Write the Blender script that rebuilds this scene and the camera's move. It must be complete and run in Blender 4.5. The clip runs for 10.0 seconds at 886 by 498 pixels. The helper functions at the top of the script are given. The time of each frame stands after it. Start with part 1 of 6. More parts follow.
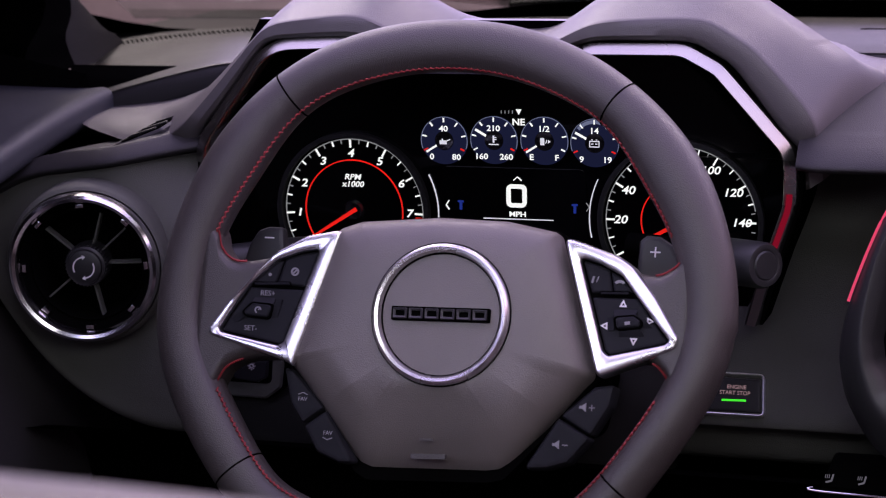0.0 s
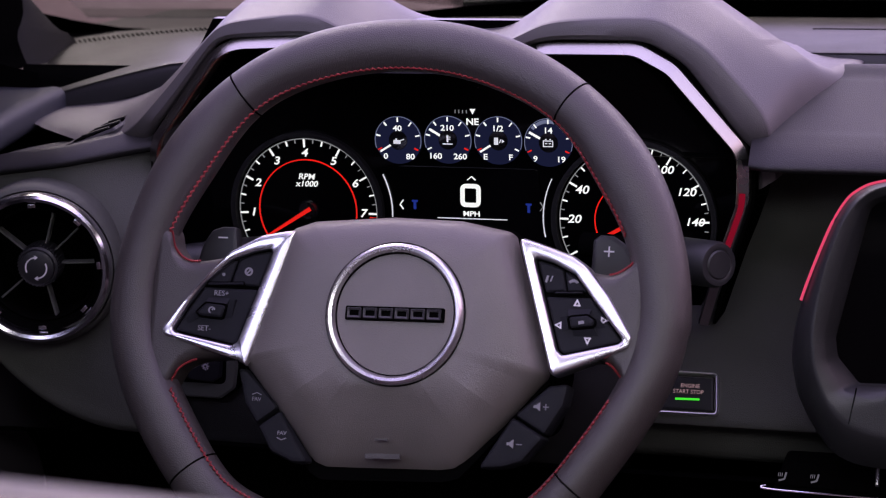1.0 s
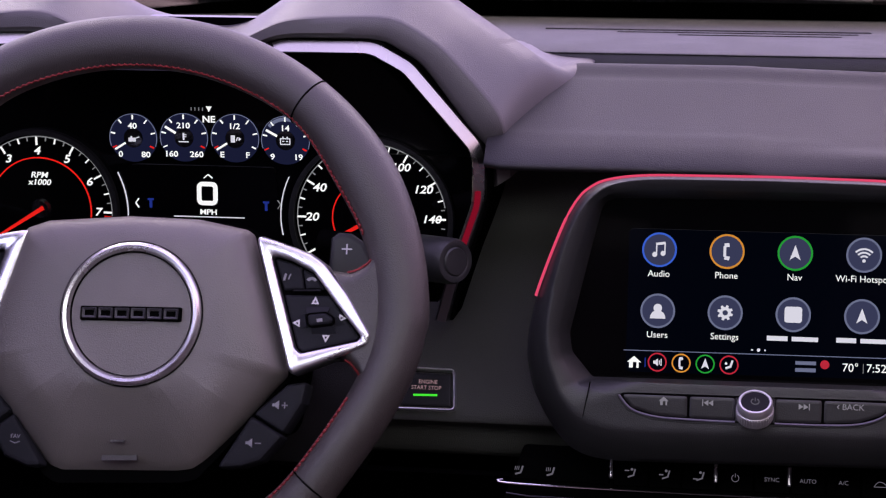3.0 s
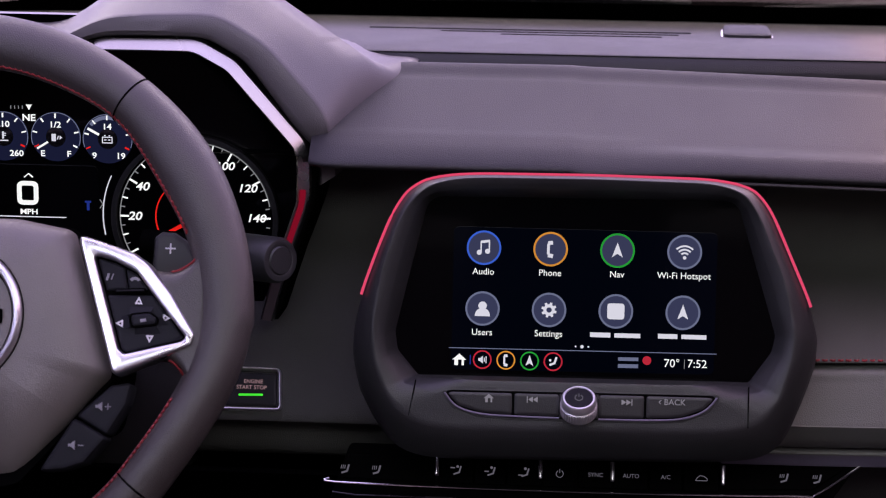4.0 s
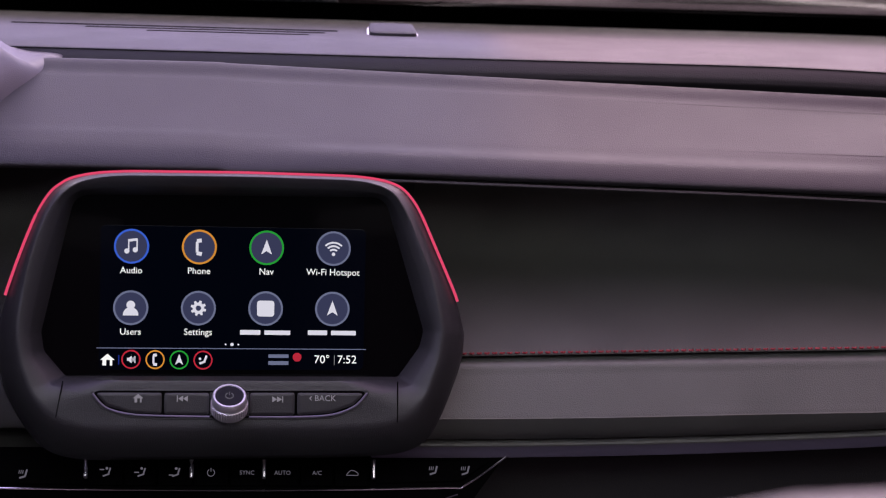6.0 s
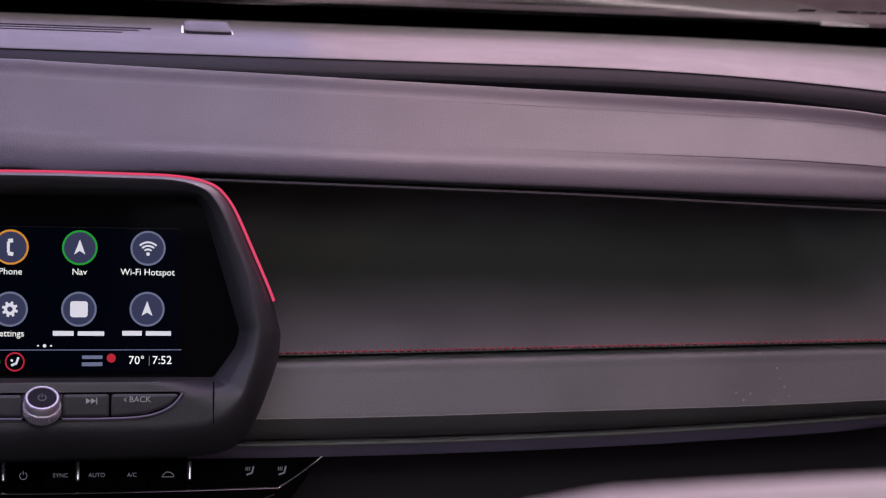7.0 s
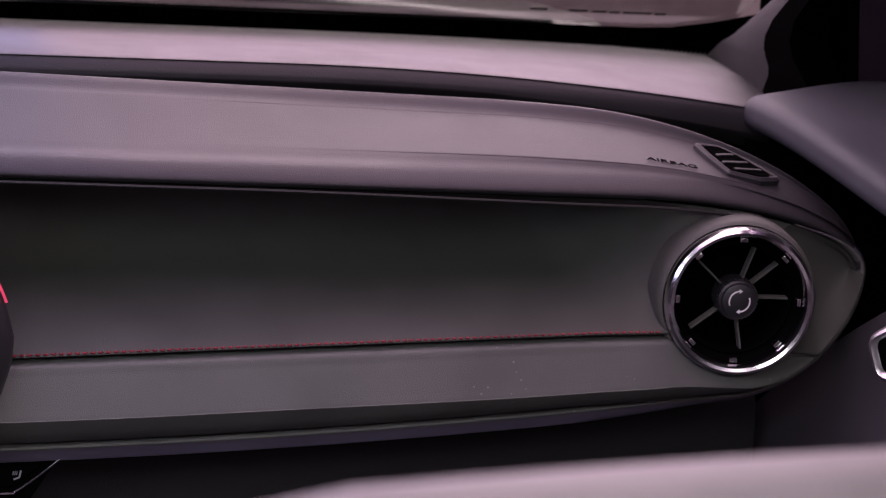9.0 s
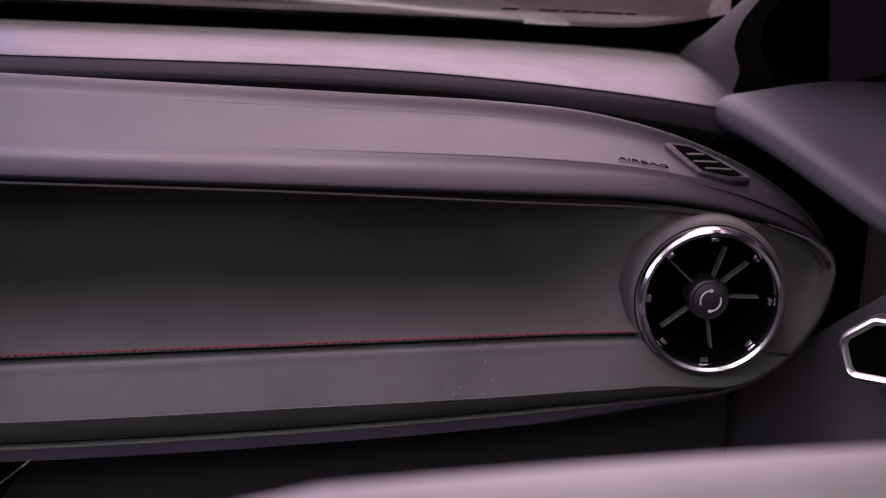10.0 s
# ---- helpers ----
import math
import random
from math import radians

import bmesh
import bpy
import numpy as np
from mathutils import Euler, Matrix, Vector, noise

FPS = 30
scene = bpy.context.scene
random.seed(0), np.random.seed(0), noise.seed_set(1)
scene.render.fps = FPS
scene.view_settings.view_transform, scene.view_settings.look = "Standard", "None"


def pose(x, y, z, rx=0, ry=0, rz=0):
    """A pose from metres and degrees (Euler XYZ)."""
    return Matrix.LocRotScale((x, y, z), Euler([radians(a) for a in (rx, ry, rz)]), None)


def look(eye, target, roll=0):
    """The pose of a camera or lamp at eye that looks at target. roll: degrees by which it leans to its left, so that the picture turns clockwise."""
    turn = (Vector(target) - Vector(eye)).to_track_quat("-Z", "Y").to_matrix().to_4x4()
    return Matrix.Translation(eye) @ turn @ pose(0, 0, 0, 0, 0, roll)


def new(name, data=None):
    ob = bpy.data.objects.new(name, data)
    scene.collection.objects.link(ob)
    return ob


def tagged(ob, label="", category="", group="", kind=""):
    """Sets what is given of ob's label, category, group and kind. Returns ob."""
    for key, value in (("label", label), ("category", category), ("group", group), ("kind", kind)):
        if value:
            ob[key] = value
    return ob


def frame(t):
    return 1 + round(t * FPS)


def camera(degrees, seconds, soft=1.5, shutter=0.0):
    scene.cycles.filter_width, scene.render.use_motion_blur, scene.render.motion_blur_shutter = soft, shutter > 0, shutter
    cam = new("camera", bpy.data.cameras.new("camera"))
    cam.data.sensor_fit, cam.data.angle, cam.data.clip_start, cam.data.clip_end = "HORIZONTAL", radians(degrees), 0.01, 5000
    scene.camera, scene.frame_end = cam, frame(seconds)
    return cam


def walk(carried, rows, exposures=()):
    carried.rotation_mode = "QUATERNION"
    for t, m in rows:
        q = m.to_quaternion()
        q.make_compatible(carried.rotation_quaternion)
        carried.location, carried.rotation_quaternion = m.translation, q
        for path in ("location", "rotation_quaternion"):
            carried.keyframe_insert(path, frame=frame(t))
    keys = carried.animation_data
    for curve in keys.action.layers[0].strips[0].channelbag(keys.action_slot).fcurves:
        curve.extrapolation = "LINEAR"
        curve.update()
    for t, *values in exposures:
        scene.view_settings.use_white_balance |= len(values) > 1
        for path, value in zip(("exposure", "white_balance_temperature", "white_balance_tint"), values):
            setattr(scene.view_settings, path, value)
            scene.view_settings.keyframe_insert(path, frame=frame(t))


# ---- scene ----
# The camera stands between the front seats of a parked coupe and pans from the wheel to the passenger's vent.
EYE = (0.0, 0.0, 1.15)
cam = camera(24.57, 10.0, soft=1.1)
cam.data.dof.use_dof = True
cam.data.dof.focus_distance = 1.31
cam.data.dof.aperture_fstop = 12.0
TURNS = [
    (0.0, 76.927, 1.736, 17.240),
    (0.5, 76.918, 1.729, 17.023),
    (1.0, 76.880, 1.527, 15.960),
    (1.5, 76.827, 1.187, 14.530),
    (2.0, 76.784, 0.901, 12.877),
    (3.5, 76.687, -0.236, 6.304),
    (4.0, 76.687, -0.679, 3.848),
    (4.5, 76.705, -1.070, 1.458),
    (5.0, 76.740, -1.543, -1.007),
    (5.5, 76.791, -1.896, -3.460),
    (7.0, 77.094, -3.360, -10.966),
    (7.5, 77.224, -3.691, -13.708),
    (8.0, 77.364, -4.064, -16.100),
    (8.5, 77.453, -4.268, -17.419),
    (9.0, 77.517, -4.374, -18.310),
    (9.5, 77.550, -4.489, -18.839),
    (10.0, 77.573, -4.484, -19.107),
]
walk(cam, [(t, pose(*EYE, rx, ry, rz)) for t, rx, ry, rz in TURNS])

# ---- light: a dim hall, soft lamps at the car's windows and added fill lamps ----
world = bpy.data.worlds.new("hall")
scene.world = world
world.use_nodes = True
world.node_tree.nodes["Background"].inputs[0].default_value = (0.62, 0.55, 0.72, 1)
world.node_tree.nodes["Background"].inputs[1].default_value = 0.08


def area(name, eye, target, wide, high, watts, colour, roll=0, spread=180):
    lamp = bpy.data.lights.new(name, "AREA")
    lamp.shape, lamp.size, lamp.size_y, lamp.energy, lamp.color = "RECTANGLE", wide, high, watts, colour
    lamp.spread = radians(spread)
    ob = new(name, lamp)
    ob.matrix_world = look(eye, target, roll)
    return ob


area("windscreen_light", (-0.24, 1.21, 1.119), (-0.24, 1.044, 0.647), 0.9, 0.82, 4.8, (0.78, 0.63, 1.17))
area("windscreen_side_light", (0.5, 1.21, 1.119), (0.5, 1.044, 0.647), 0.6, 0.82, 4.3, (1.0, 0.65, 0.9))
# unseen fill lamp in the roof, added to brighten wheel, seats and lower dash
area("roof_fill_light", (0.04, 0.40, 1.295), (0.1, 0.62, 0.8), 0.8, 0.36, 4.7, (0.97, 0.94, 1.0))
area("passenger_window_light", (0.70, 0.55, 1.13), (0.2, 1.0, 0.9), 0.6, 0.22, 0.8, (1.0, 0.84, 0.95))
area("driver_window_light", (-0.70, 0.55, 1.13), (-0.2, 1.1, 0.9), 0.6, 0.22, 0.75, (0.76, 0.74, 1.1), 0, 95)
area("rear_window_light", (0.0, -1.1, 1.5), (0.0, 1.2, 0.8), 1.1, 0.5, 0.32, (0.95, 0.93, 0.93))
area("hall_light", (2.0, 5.5, 4.5), (1.0, 6.5, 0.0), 5.0, 2.0, 210.0, (1.0, 0.8, 0.84))
# second, unseen hall lamp, added to brighten the outside ahead on the left
area("hall_left_fill", (-3.0, 5.0, 4.5), (-1.5, 6.5, 0.0), 3.0, 2.0, 160.0, (1.0, 0.86, 0.84))
# ---- materials ----
def material(name, base, rough=0.5, metal=0.0, grain=0.0, scale=900.0, stain=0.12, coat=0.0, spec=0.5, cells=False):
    m = bpy.data.materials.new(name)
    m.use_nodes = True
    n, l = m.node_tree.nodes, m.node_tree.links
    b = n["Principled BSDF"]
    b.inputs["Metallic"].default_value = metal
    b.inputs["Specular IOR Level"].default_value = spec
    b.inputs["Coat Weight"].default_value = coat
    co = n.new("ShaderNodeTexCoord")
    big = n.new("ShaderNodeTexNoise")
    big.inputs["Scale"].default_value, big.inputs["Detail"].default_value = 14.0, 5.0
    l.new(co.outputs["Object"], big.inputs["Vector"])
    ramp = n.new("ShaderNodeMapRange")
    ramp.inputs[1].default_value, ramp.inputs[2].default_value = 0.3, 0.7
    ramp.inputs[3].default_value, ramp.inputs[4].default_value = 1 - stain, 1 + stain
    l.new(big.outputs["Fac"], ramp.inputs[0])
    mix = n.new("ShaderNodeVectorMath")
    mix.operation = "SCALE"
    mix.inputs[0].default_value = base
    l.new(ramp.outputs[0], mix.inputs["Scale"])
    l.new(mix.outputs[0], b.inputs["Base Color"])
    rr = n.new("ShaderNodeMapRange")
    rr.inputs[1].default_value, rr.inputs[2].default_value = 0.3, 0.7
    rr.inputs[3].default_value, rr.inputs[4].default_value = max(rough - 0.05, 0.02), rough + 0.05
    l.new(big.outputs["Fac"], rr.inputs[0])
    l.new(rr.outputs[0], b.inputs["Roughness"])
    if grain:
        fine = n.new("ShaderNodeTexVoronoi" if cells else "ShaderNodeTexNoise")
        fine.inputs["Scale"].default_value = scale
        l.new(co.outputs["Object"], fine.inputs["Vector"])
        bump = n.new("ShaderNodeBump")
        bump.inputs["Strength"].default_value, bump.inputs["Distance"].default_value = grain, 0.0006
        l.new(fine.outputs[0], bump.inputs["Height"])
        l.new(bump.outputs[0], b.inputs["Normal"])
    return m


def glow(name, colour, strength):
    m = bpy.data.materials.new(name)
    m.use_nodes = True
    b = m.node_tree.nodes["Principled BSDF"]
    b.inputs["Base Color"].default_value = (0, 0, 0, 1)
    b.inputs["Specular IOR Level"].default_value = 0.0
    b.inputs["Emission Color"].default_value = (*colour, 1)
    b.inputs["Emission Strength"].default_value = strength
    return m


PAD = material("soft_dash_skin", (0.02, 0.0186, 0.0205), 0.55, grain=0.25, scale=1400, cells=True, spec=0.3)
# paler copy of the pad's skin; windscreen light on the brow is in its colour
BROW = material("lit_brow_skin", (0.072, 0.065, 0.068), 0.42, grain=0.2, scale=1500, cells=True)
SHELF = material("windscreen_shelf_skin", (0.0125, 0.0125, 0.0132), 0.5, grain=0.25, scale=1400, cells=True, spec=0.33)
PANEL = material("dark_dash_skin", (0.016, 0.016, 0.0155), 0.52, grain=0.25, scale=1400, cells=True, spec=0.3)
SURROUND = material("display_frame_skin", (0.0155, 0.0155, 0.0162), 0.45, grain=0.2, scale=1500, cells=True)
# a grey face taken down to near-black, so its colour holds the footwell's shade
KNEE = material("shaded_footwell_skin", (0.009, 0.0085, 0.009), 0.6, grain=0.25, scale=1400, cells=True)
BOWL = material("bowl_dash_skin", (0.077, 0.079, 0.070), 0.6, grain=0.25, scale=1400, cells=True, spec=0.15)
LOWER = material("lower_dash_skin", (0.104, 0.105, 0.096), 0.55, grain=0.25, scale=1400, cells=True)


def dusty(m, share):
    """Pale specks of dust and lint on a dark skin."""
    n, l = m.node_tree.nodes, m.node_tree.links
    b = n["Principled BSDF"]
    old = b.inputs["Base Color"].links[0].from_socket
    co = n.new("ShaderNodeTexCoord")
    spots = n.new("ShaderNodeTexVoronoi")
    spots.inputs["Scale"].default_value, spots.inputs["Randomness"].default_value = 160.0, 1.0
    l.new(co.outputs["Object"], spots.inputs["Vector"])
    near = n.new("ShaderNodeMath")
    near.operation, near.inputs[1].default_value = "LESS_THAN", 0.13
    l.new(spots.outputs["Distance"], near.inputs[0])
    patch = n.new("ShaderNodeTexNoise")
    patch.inputs["Scale"].default_value = 9.0
    l.new(co.outputs["Object"], patch.inputs["Vector"])
    some = n.new("ShaderNodeMath")
    some.operation, some.inputs[1].default_value = "GREATER_THAN", 1 - share
    l.new(patch.outputs["Fac"], some.inputs[0])
    both = n.new("ShaderNodeMath")
    both.operation = "MULTIPLY"
    l.new(near.outputs[0], both.inputs[0])
    l.new(some.outputs[0], both.inputs[1])
    half = n.new("ShaderNodeMath")
    half.operation, half.inputs[1].default_value = "MULTIPLY", 0.22
    l.new(both.outputs[0], half.inputs[0])
    mix = n.new("ShaderNodeMix")
    mix.data_type = "RGBA"
    l.new(half.outputs[0], mix.inputs["Factor"])
    l.new(old, mix.inputs["A"])
    mix.inputs["B"].default_value = (0.5, 0.48, 0.45, 1)
    l.new(mix.outputs["Result"], b.inputs["Base Color"])


dusty(LOWER, 0.47)
STRIP = material("satin_trim_strip", (0.1, 0.086, 0.125), 0.38)
LEATHER = material("wheel_leather", (0.043, 0.0365, 0.0355), 0.42, grain=0.3, scale=1500, cells=True, spec=0.5)
COVER = material("airbag_cover_skin", (0.118, 0.103, 0.098), 0.46, grain=0.25, scale=1500, cells=True, spec=0.65)
CHROME = material("satin_chrome", (0.82, 0.8, 0.82), 0.28, 1.0, stain=0.04)
BEZEL_METAL = material("bezel_metal", (0.74, 0.72, 0.74), 0.3, 1.0, stain=0.05)
BRIGHT = material("polished_chrome", (0.9, 0.87, 0.9), 0.17, 1.0, stain=0.03)
SATIN = material("satin_metal", (0.85, 0.83, 0.85), 0.42, 1.0, stain=0.04)
BADGE = material("smoked_badge_metal", (0.05, 0.048, 0.052), 0.5, 0.6)
BROWMETAL = material("brushed_bezel_metal", (0.42, 0.41, 0.38), 0.25, 1.0, stain=0.12)
DARKMETAL = material("dark_chrome", (0.2, 0.19, 0.21), 0.28, 1.0)
GLOSS = material("gloss_black", (0.006, 0.006, 0.007), 0.08, stain=0.3)
BLACK = material("black_plastic", (0.009, 0.009, 0.01), 0.5)
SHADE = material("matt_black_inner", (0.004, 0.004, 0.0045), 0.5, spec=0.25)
PANE = material("coated_black_glass", (0.001, 0.001, 0.0012), 0.06, stain=0.0, spec=0.09)
SCREENGLASS = material("screen_glass", (0.001, 0.001, 0.0012), 0.07, stain=0.0, spec=0.07)
KEY = material("key_plastic", (0.013, 0.013, 0.016), 0.5, stain=0.15, spec=0.08)
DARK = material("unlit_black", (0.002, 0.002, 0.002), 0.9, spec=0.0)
RED = material("red_thread", (0.25, 0.02, 0.026), 0.6, stain=0.2)
SEAT = material("seat_leather", (0.085, 0.066, 0.072), 0.5, grain=0.5, scale=160, cells=True, stain=0.3)
DOOR = material("door_skin", (0.024, 0.0255, 0.032), 0.6, grain=0.25, scale=1400, cells=True, spec=0.25)
DOORLOW = material("door_lower_skin", (0.04, 0.037, 0.041), 0.6, grain=0.25, scale=1400, cells=True, spec=0.3)
HEADLINER = material("headliner_cloth", (0.05, 0.05, 0.052), 0.9, grain=0.4, scale=1200)
CARPET = material("carpet", (0.02, 0.02, 0.021), 0.95, grain=0.8, scale=700)
PAINT = material("car_paint", (0.09, 0.074, 0.072), 0.35, coat=0.5, stain=0.03)
# darker copy of the bowl skin, with the centre panel's shade in its colour
CENTRE = material("shaded_centre_skin", (0.042, 0.043, 0.038), 0.58, grain=0.25, scale=1400, cells=True, spec=0.2)
PILLAR = material("pillar_cloth", (0.01, 0.01, 0.0115), 0.9, grain=0.4, scale=1200, spec=0.2)
# the bonnet bulge's dark reflection is put into this base colour
BULGE = material("bonnet_dark_reflection", (0.006, 0.011, 0.012), 0.12, coat=0.6, stain=0.03)
FLOOR = material("hall_floor", (0.25, 0.21, 0.24), 0.4, stain=0.2)
WALL = material("hall_wall", (0.42, 0.33, 0.37), 0.7)
WHITE = material("white_print", (0.62, 0.6, 0.62), 0.5)
GREYPRINT = material("grey_print", (0.2, 0.19, 0.21), 0.5)
L_WHITE = glow("dial_white", (1, 1, 1), 0.95)
L_DIM = glow("dial_dim_white", (0.8, 0.8, 0.85), 0.25)
L_RED = glow("dial_red", (1.0, 0.02, 0.015), 0.72)
L_BLUE = glow("display_blue", (0.04, 0.08, 0.6), 0.35)
L_NAVY = glow("dial_navy", (0.03, 0.035, 0.11), 0.3)
L_AMBIENT = glow("ambient_red", (1.0, 0.085, 0.2), 0.75)
L_GREEN = glow("indicator_green", (0.08, 0.95, 0.05), 0.8)
L_PINKTEXT = glow("start_text", (0.8, 0.5, 0.55), 0.35)
L_SCREEN = glow("screen_background", (0.0006, 0.0014, 0.005), 0.6)
g = L_SCREEN.node_tree.nodes["Principled BSDF"]
g.inputs["Specular IOR Level"].default_value, g.inputs["Roughness"].default_value = 0.07, 0.07
L_ICON = glow("icon_disc", (0.055, 0.06, 0.13), 0.7)
L_ICONRIM = glow("icon_ring_grey", (0.2, 0.22, 0.36), 0.7)
L_ORANGE = glow("icon_ring_orange", (0.9, 0.35, 0.05), 0.7)
L_RINGBLUE = glow("icon_ring_blue", (0.06, 0.16, 0.85), 0.7)
L_RINGGREEN = glow("icon_ring_green", (0.03, 0.5, 0.06), 0.6)
L_RINGRED = glow("icon_ring_red", (0.65, 0.03, 0.06), 0.7)
L_GLYPH = glow("icon_glyph", (0.85, 0.83, 0.95), 0.8)
L_HARDKEY = glow("backlit_hard_key_print", (0.65, 0.6, 0.72), 0.32)
L_DEEPRED = glow("reflected_deep_red", (0.6, 0.012, 0.05), 0.32)
L_KEY = glow("backlit_key_print", (0.65, 0.6, 0.75), 0.16)

TINT = bpy.data.materials.new("tinted_side_glass")
TINT.use_nodes = True
g = TINT.node_tree.nodes["Principled BSDF"]
g.inputs["Base Color"].default_value = (0.06, 0.05, 0.075, 1)
g.inputs["Transmission Weight"].default_value, g.inputs["Roughness"].default_value, g.inputs["IOR"].default_value = 1.0, 0.02, 1.45

GLASS = bpy.data.materials.new("windscreen_glass")
GLASS.use_nodes = True
g = GLASS.node_tree.nodes["Principled BSDF"]
g.inputs["Transmission Weight"].default_value, g.inputs["Roughness"].default_value, g.inputs["IOR"].default_value = 1.0, 0.0, 1.45
# ---- mesh tools: flat things are drawn with x to the right, z up and their front towards -y ----
def part(name, bm, mat, parent, label="", at=None, smooth=True, kind=""):
    me = bpy.data.meshes.new(name)
    bmesh.ops.recalc_face_normals(bm, faces=bm.faces[:])
    bm.to_mesh(me)
    bm.free()
    me.materials.append(mat)
    if smooth:
        for p in me.polygons:
            p.use_smooth = True
        me.set_sharp_from_angle(angle=radians(38))
    ob = new(name, me)
    if parent is not None:
        ob.parent = parent
    if at is not None:
        ob.matrix_basis = at
    return tagged(ob, label=label, kind=kind)


def thing(name, m, label, category, group="", kind=""):
    ob = new(name)
    ob.empty_display_size = 0.05
    ob.matrix_basis = m
    return tagged(ob, label, category, group, kind)


def catmull(keys, n):
    """A smooth line through a few design points."""
    keys = [Vector(k) for k in keys]
    pts = []
    for i in range(len(keys) - 1):
        p0, p1, p2, p3 = keys[max(i - 1, 0)], keys[i], keys[i + 1], keys[min(i + 2, len(keys) - 1)]
        for k in range(n):
            t = k / n
            pts.append(0.5 * (2 * p1 + (p2 - p0) * t + (2 * p0 - 5 * p1 + 4 * p2 - p3) * t * t + (3 * p1 - p0 - 3 * p2 + p3) * t ** 3))
    return pts + [keys[-1]]


class Outline(list):
    """A rounded polygon that still knows its corners, so that it can be inset cleanly."""
    corners, radius, steps = (), 0.0, 5


def rounded(pts, r, n=5):
    """A polygon in x, z with its corners rounded; r one radius or one for each corner."""
    out, N = [], len(pts)
    for i in range(N):
        p, a, b = Vector(pts[i]), Vector(pts[i - 1]), Vector(pts[(i + 1) % N])
        ri = r[i] if isinstance(r, (list, tuple)) else r
        u, v = (a - p), (b - p)
        lu, lv = u.length, v.length
        if ri <= 0 or lu == 0 or lv == 0:
            out.append(p)
            continue
        u, v = u / lu, v / lv
        half = math.acos(max(-1, min(1, u.dot(v)))) / 2
        d = min(ri / max(math.tan(half), 0.05), lu * 0.48, lv * 0.48)
        p0, p2 = p + u * d, p + v * d
        for k in range(n + 1):
            t = k / n
            out.append(p0 * (1 - t) ** 2 + p * 2 * t * (1 - t) + p2 * t * t)
    out = Outline(out)
    out.corners, out.radius, out.steps = [Vector(p) for p in pts], r, n
    return out


def inset(pts, d):
    if isinstance(pts, Outline) and pts.corners and not isinstance(pts.radius, (list, tuple)) and pts.radius > 0:
        return rounded(inset(list(pts.corners), d), max(pts.radius - d, 0.0004), pts.steps)
    out, N = [], len(pts)
    area2 = sum(pts[i - 1][0] * pts[i][1] - pts[i][0] * pts[i - 1][1] for i in range(N))
    s = 1 if area2 > 0 else -1
    for i in range(N):
        e1, e2 = Vector(pts[i]) - Vector(pts[i - 1]), Vector(pts[(i + 1) % N]) - Vector(pts[i])
        if e1.length < 1e-9 or e2.length < 1e-9:
            e1 = e2 = Vector(pts[(i + 1) % N]) - Vector(pts[i - 1])
        n1, n2 = Vector((-e1.y, e1.x)).normalized(), Vector((-e2.y, e2.x)).normalized()
        nn = (n1 + n2)
        nn = nn / max(nn.dot(n1), 0.35) if nn.length > 1e-6 else n1
        out.append(Vector(pts[i]) + s * d * nn)
    return out


def loops(rows, closed=True, cap0=False, cap1=False):
    """A skin over rows of points, each row as long as the others."""
    bm = bmesh.new()
    vs = [[bm.verts.new(p) for p in row] for row in rows]
    for a, b in zip(vs, vs[1:]):
        n = len(a)
        for i in range(n if closed else n - 1):
            j = (i + 1) % n
            try:
                bm.faces.new((a[i], a[j], b[j], b[i]))
            except ValueError:
                pass
    if cap0:
        bm.faces.new(vs[0])
    if cap1:
        bm.faces.new(vs[-1])
    return bm


def slab(pts, levels):
    """A plate of outline pts; levels: (inset, y) from the front's middle to the back."""
    levels = [(levels[0][0] + 0.0002, levels[0][1])] + list(levels)
    rows = [[(p[0], y, p[1]) for p in inset(pts, d)] for d, y in levels]
    return loops(rows, True, True, True)


def dome(pts, mid, levels):
    """A cushion whose rows shrink towards mid; levels: (share left, y) from the middle to the rim."""
    rows = [[(mid[0] + (p[0] - mid[0]) * f, y, mid[1] + (p[1] - mid[1]) * f) for p in pts] for f, y in levels]
    return loops(rows, True, True, True)


def plate(pts, front, back, bev=0.0008):
    return slab(pts, [(bev, front), (bev * 0.3, front + bev * 0.3), (0, front + bev), (0, back)])


def lathe(profile, seg=48, closed=False):
    """A turned form round the y axis; profile: (radius, y)."""
    rows = [[(r * math.cos(2 * math.pi * k / seg), y, r * math.sin(2 * math.pi * k / seg)) for k in range(seg)] for r, y in profile]
    if closed:
        rows.append(rows[0])
    bm = loops(rows)
    bmesh.ops.remove_doubles(bm, verts=bm.verts[:], dist=1e-6)
    return bm


def tube(pts, rad, seg=10, closed=False, side=None):
    """A round bar along pts; rad one radius, or a function of 0..1 that gives (across, along side)."""
    pts = [Vector(p) for p in pts]
    N, rows = len(pts), []
    for i, p in enumerate(pts):
        a, b = (pts[i - 1], pts[(i + 1) % N]) if closed else (pts[max(i - 1, 0)], pts[min(i + 1, N - 1)])
        tan = (b - a).normalized()
        s = Vector(side) if side else (Vector((0, 0, 1)) if abs(tan.z) < 0.9 else Vector((0, 1, 0)))
        u = tan.cross(s).normalized()
        v = u.cross(tan).normalized()
        ra, rb = rad(i / max(N - 1, 1)) if callable(rad) else (rad, rad)
        rows.append([p + u * ra * math.cos(2 * math.pi * k / seg) + v * rb * math.sin(2 * math.pi * k / seg) for k in range(seg)])
    if closed:
        rows.append(rows[0])
        bm = loops(rows)
        bmesh.ops.remove_doubles(bm, verts=bm.verts[:], dist=1e-7)
        return bm
    return loops(rows, True, True, True)


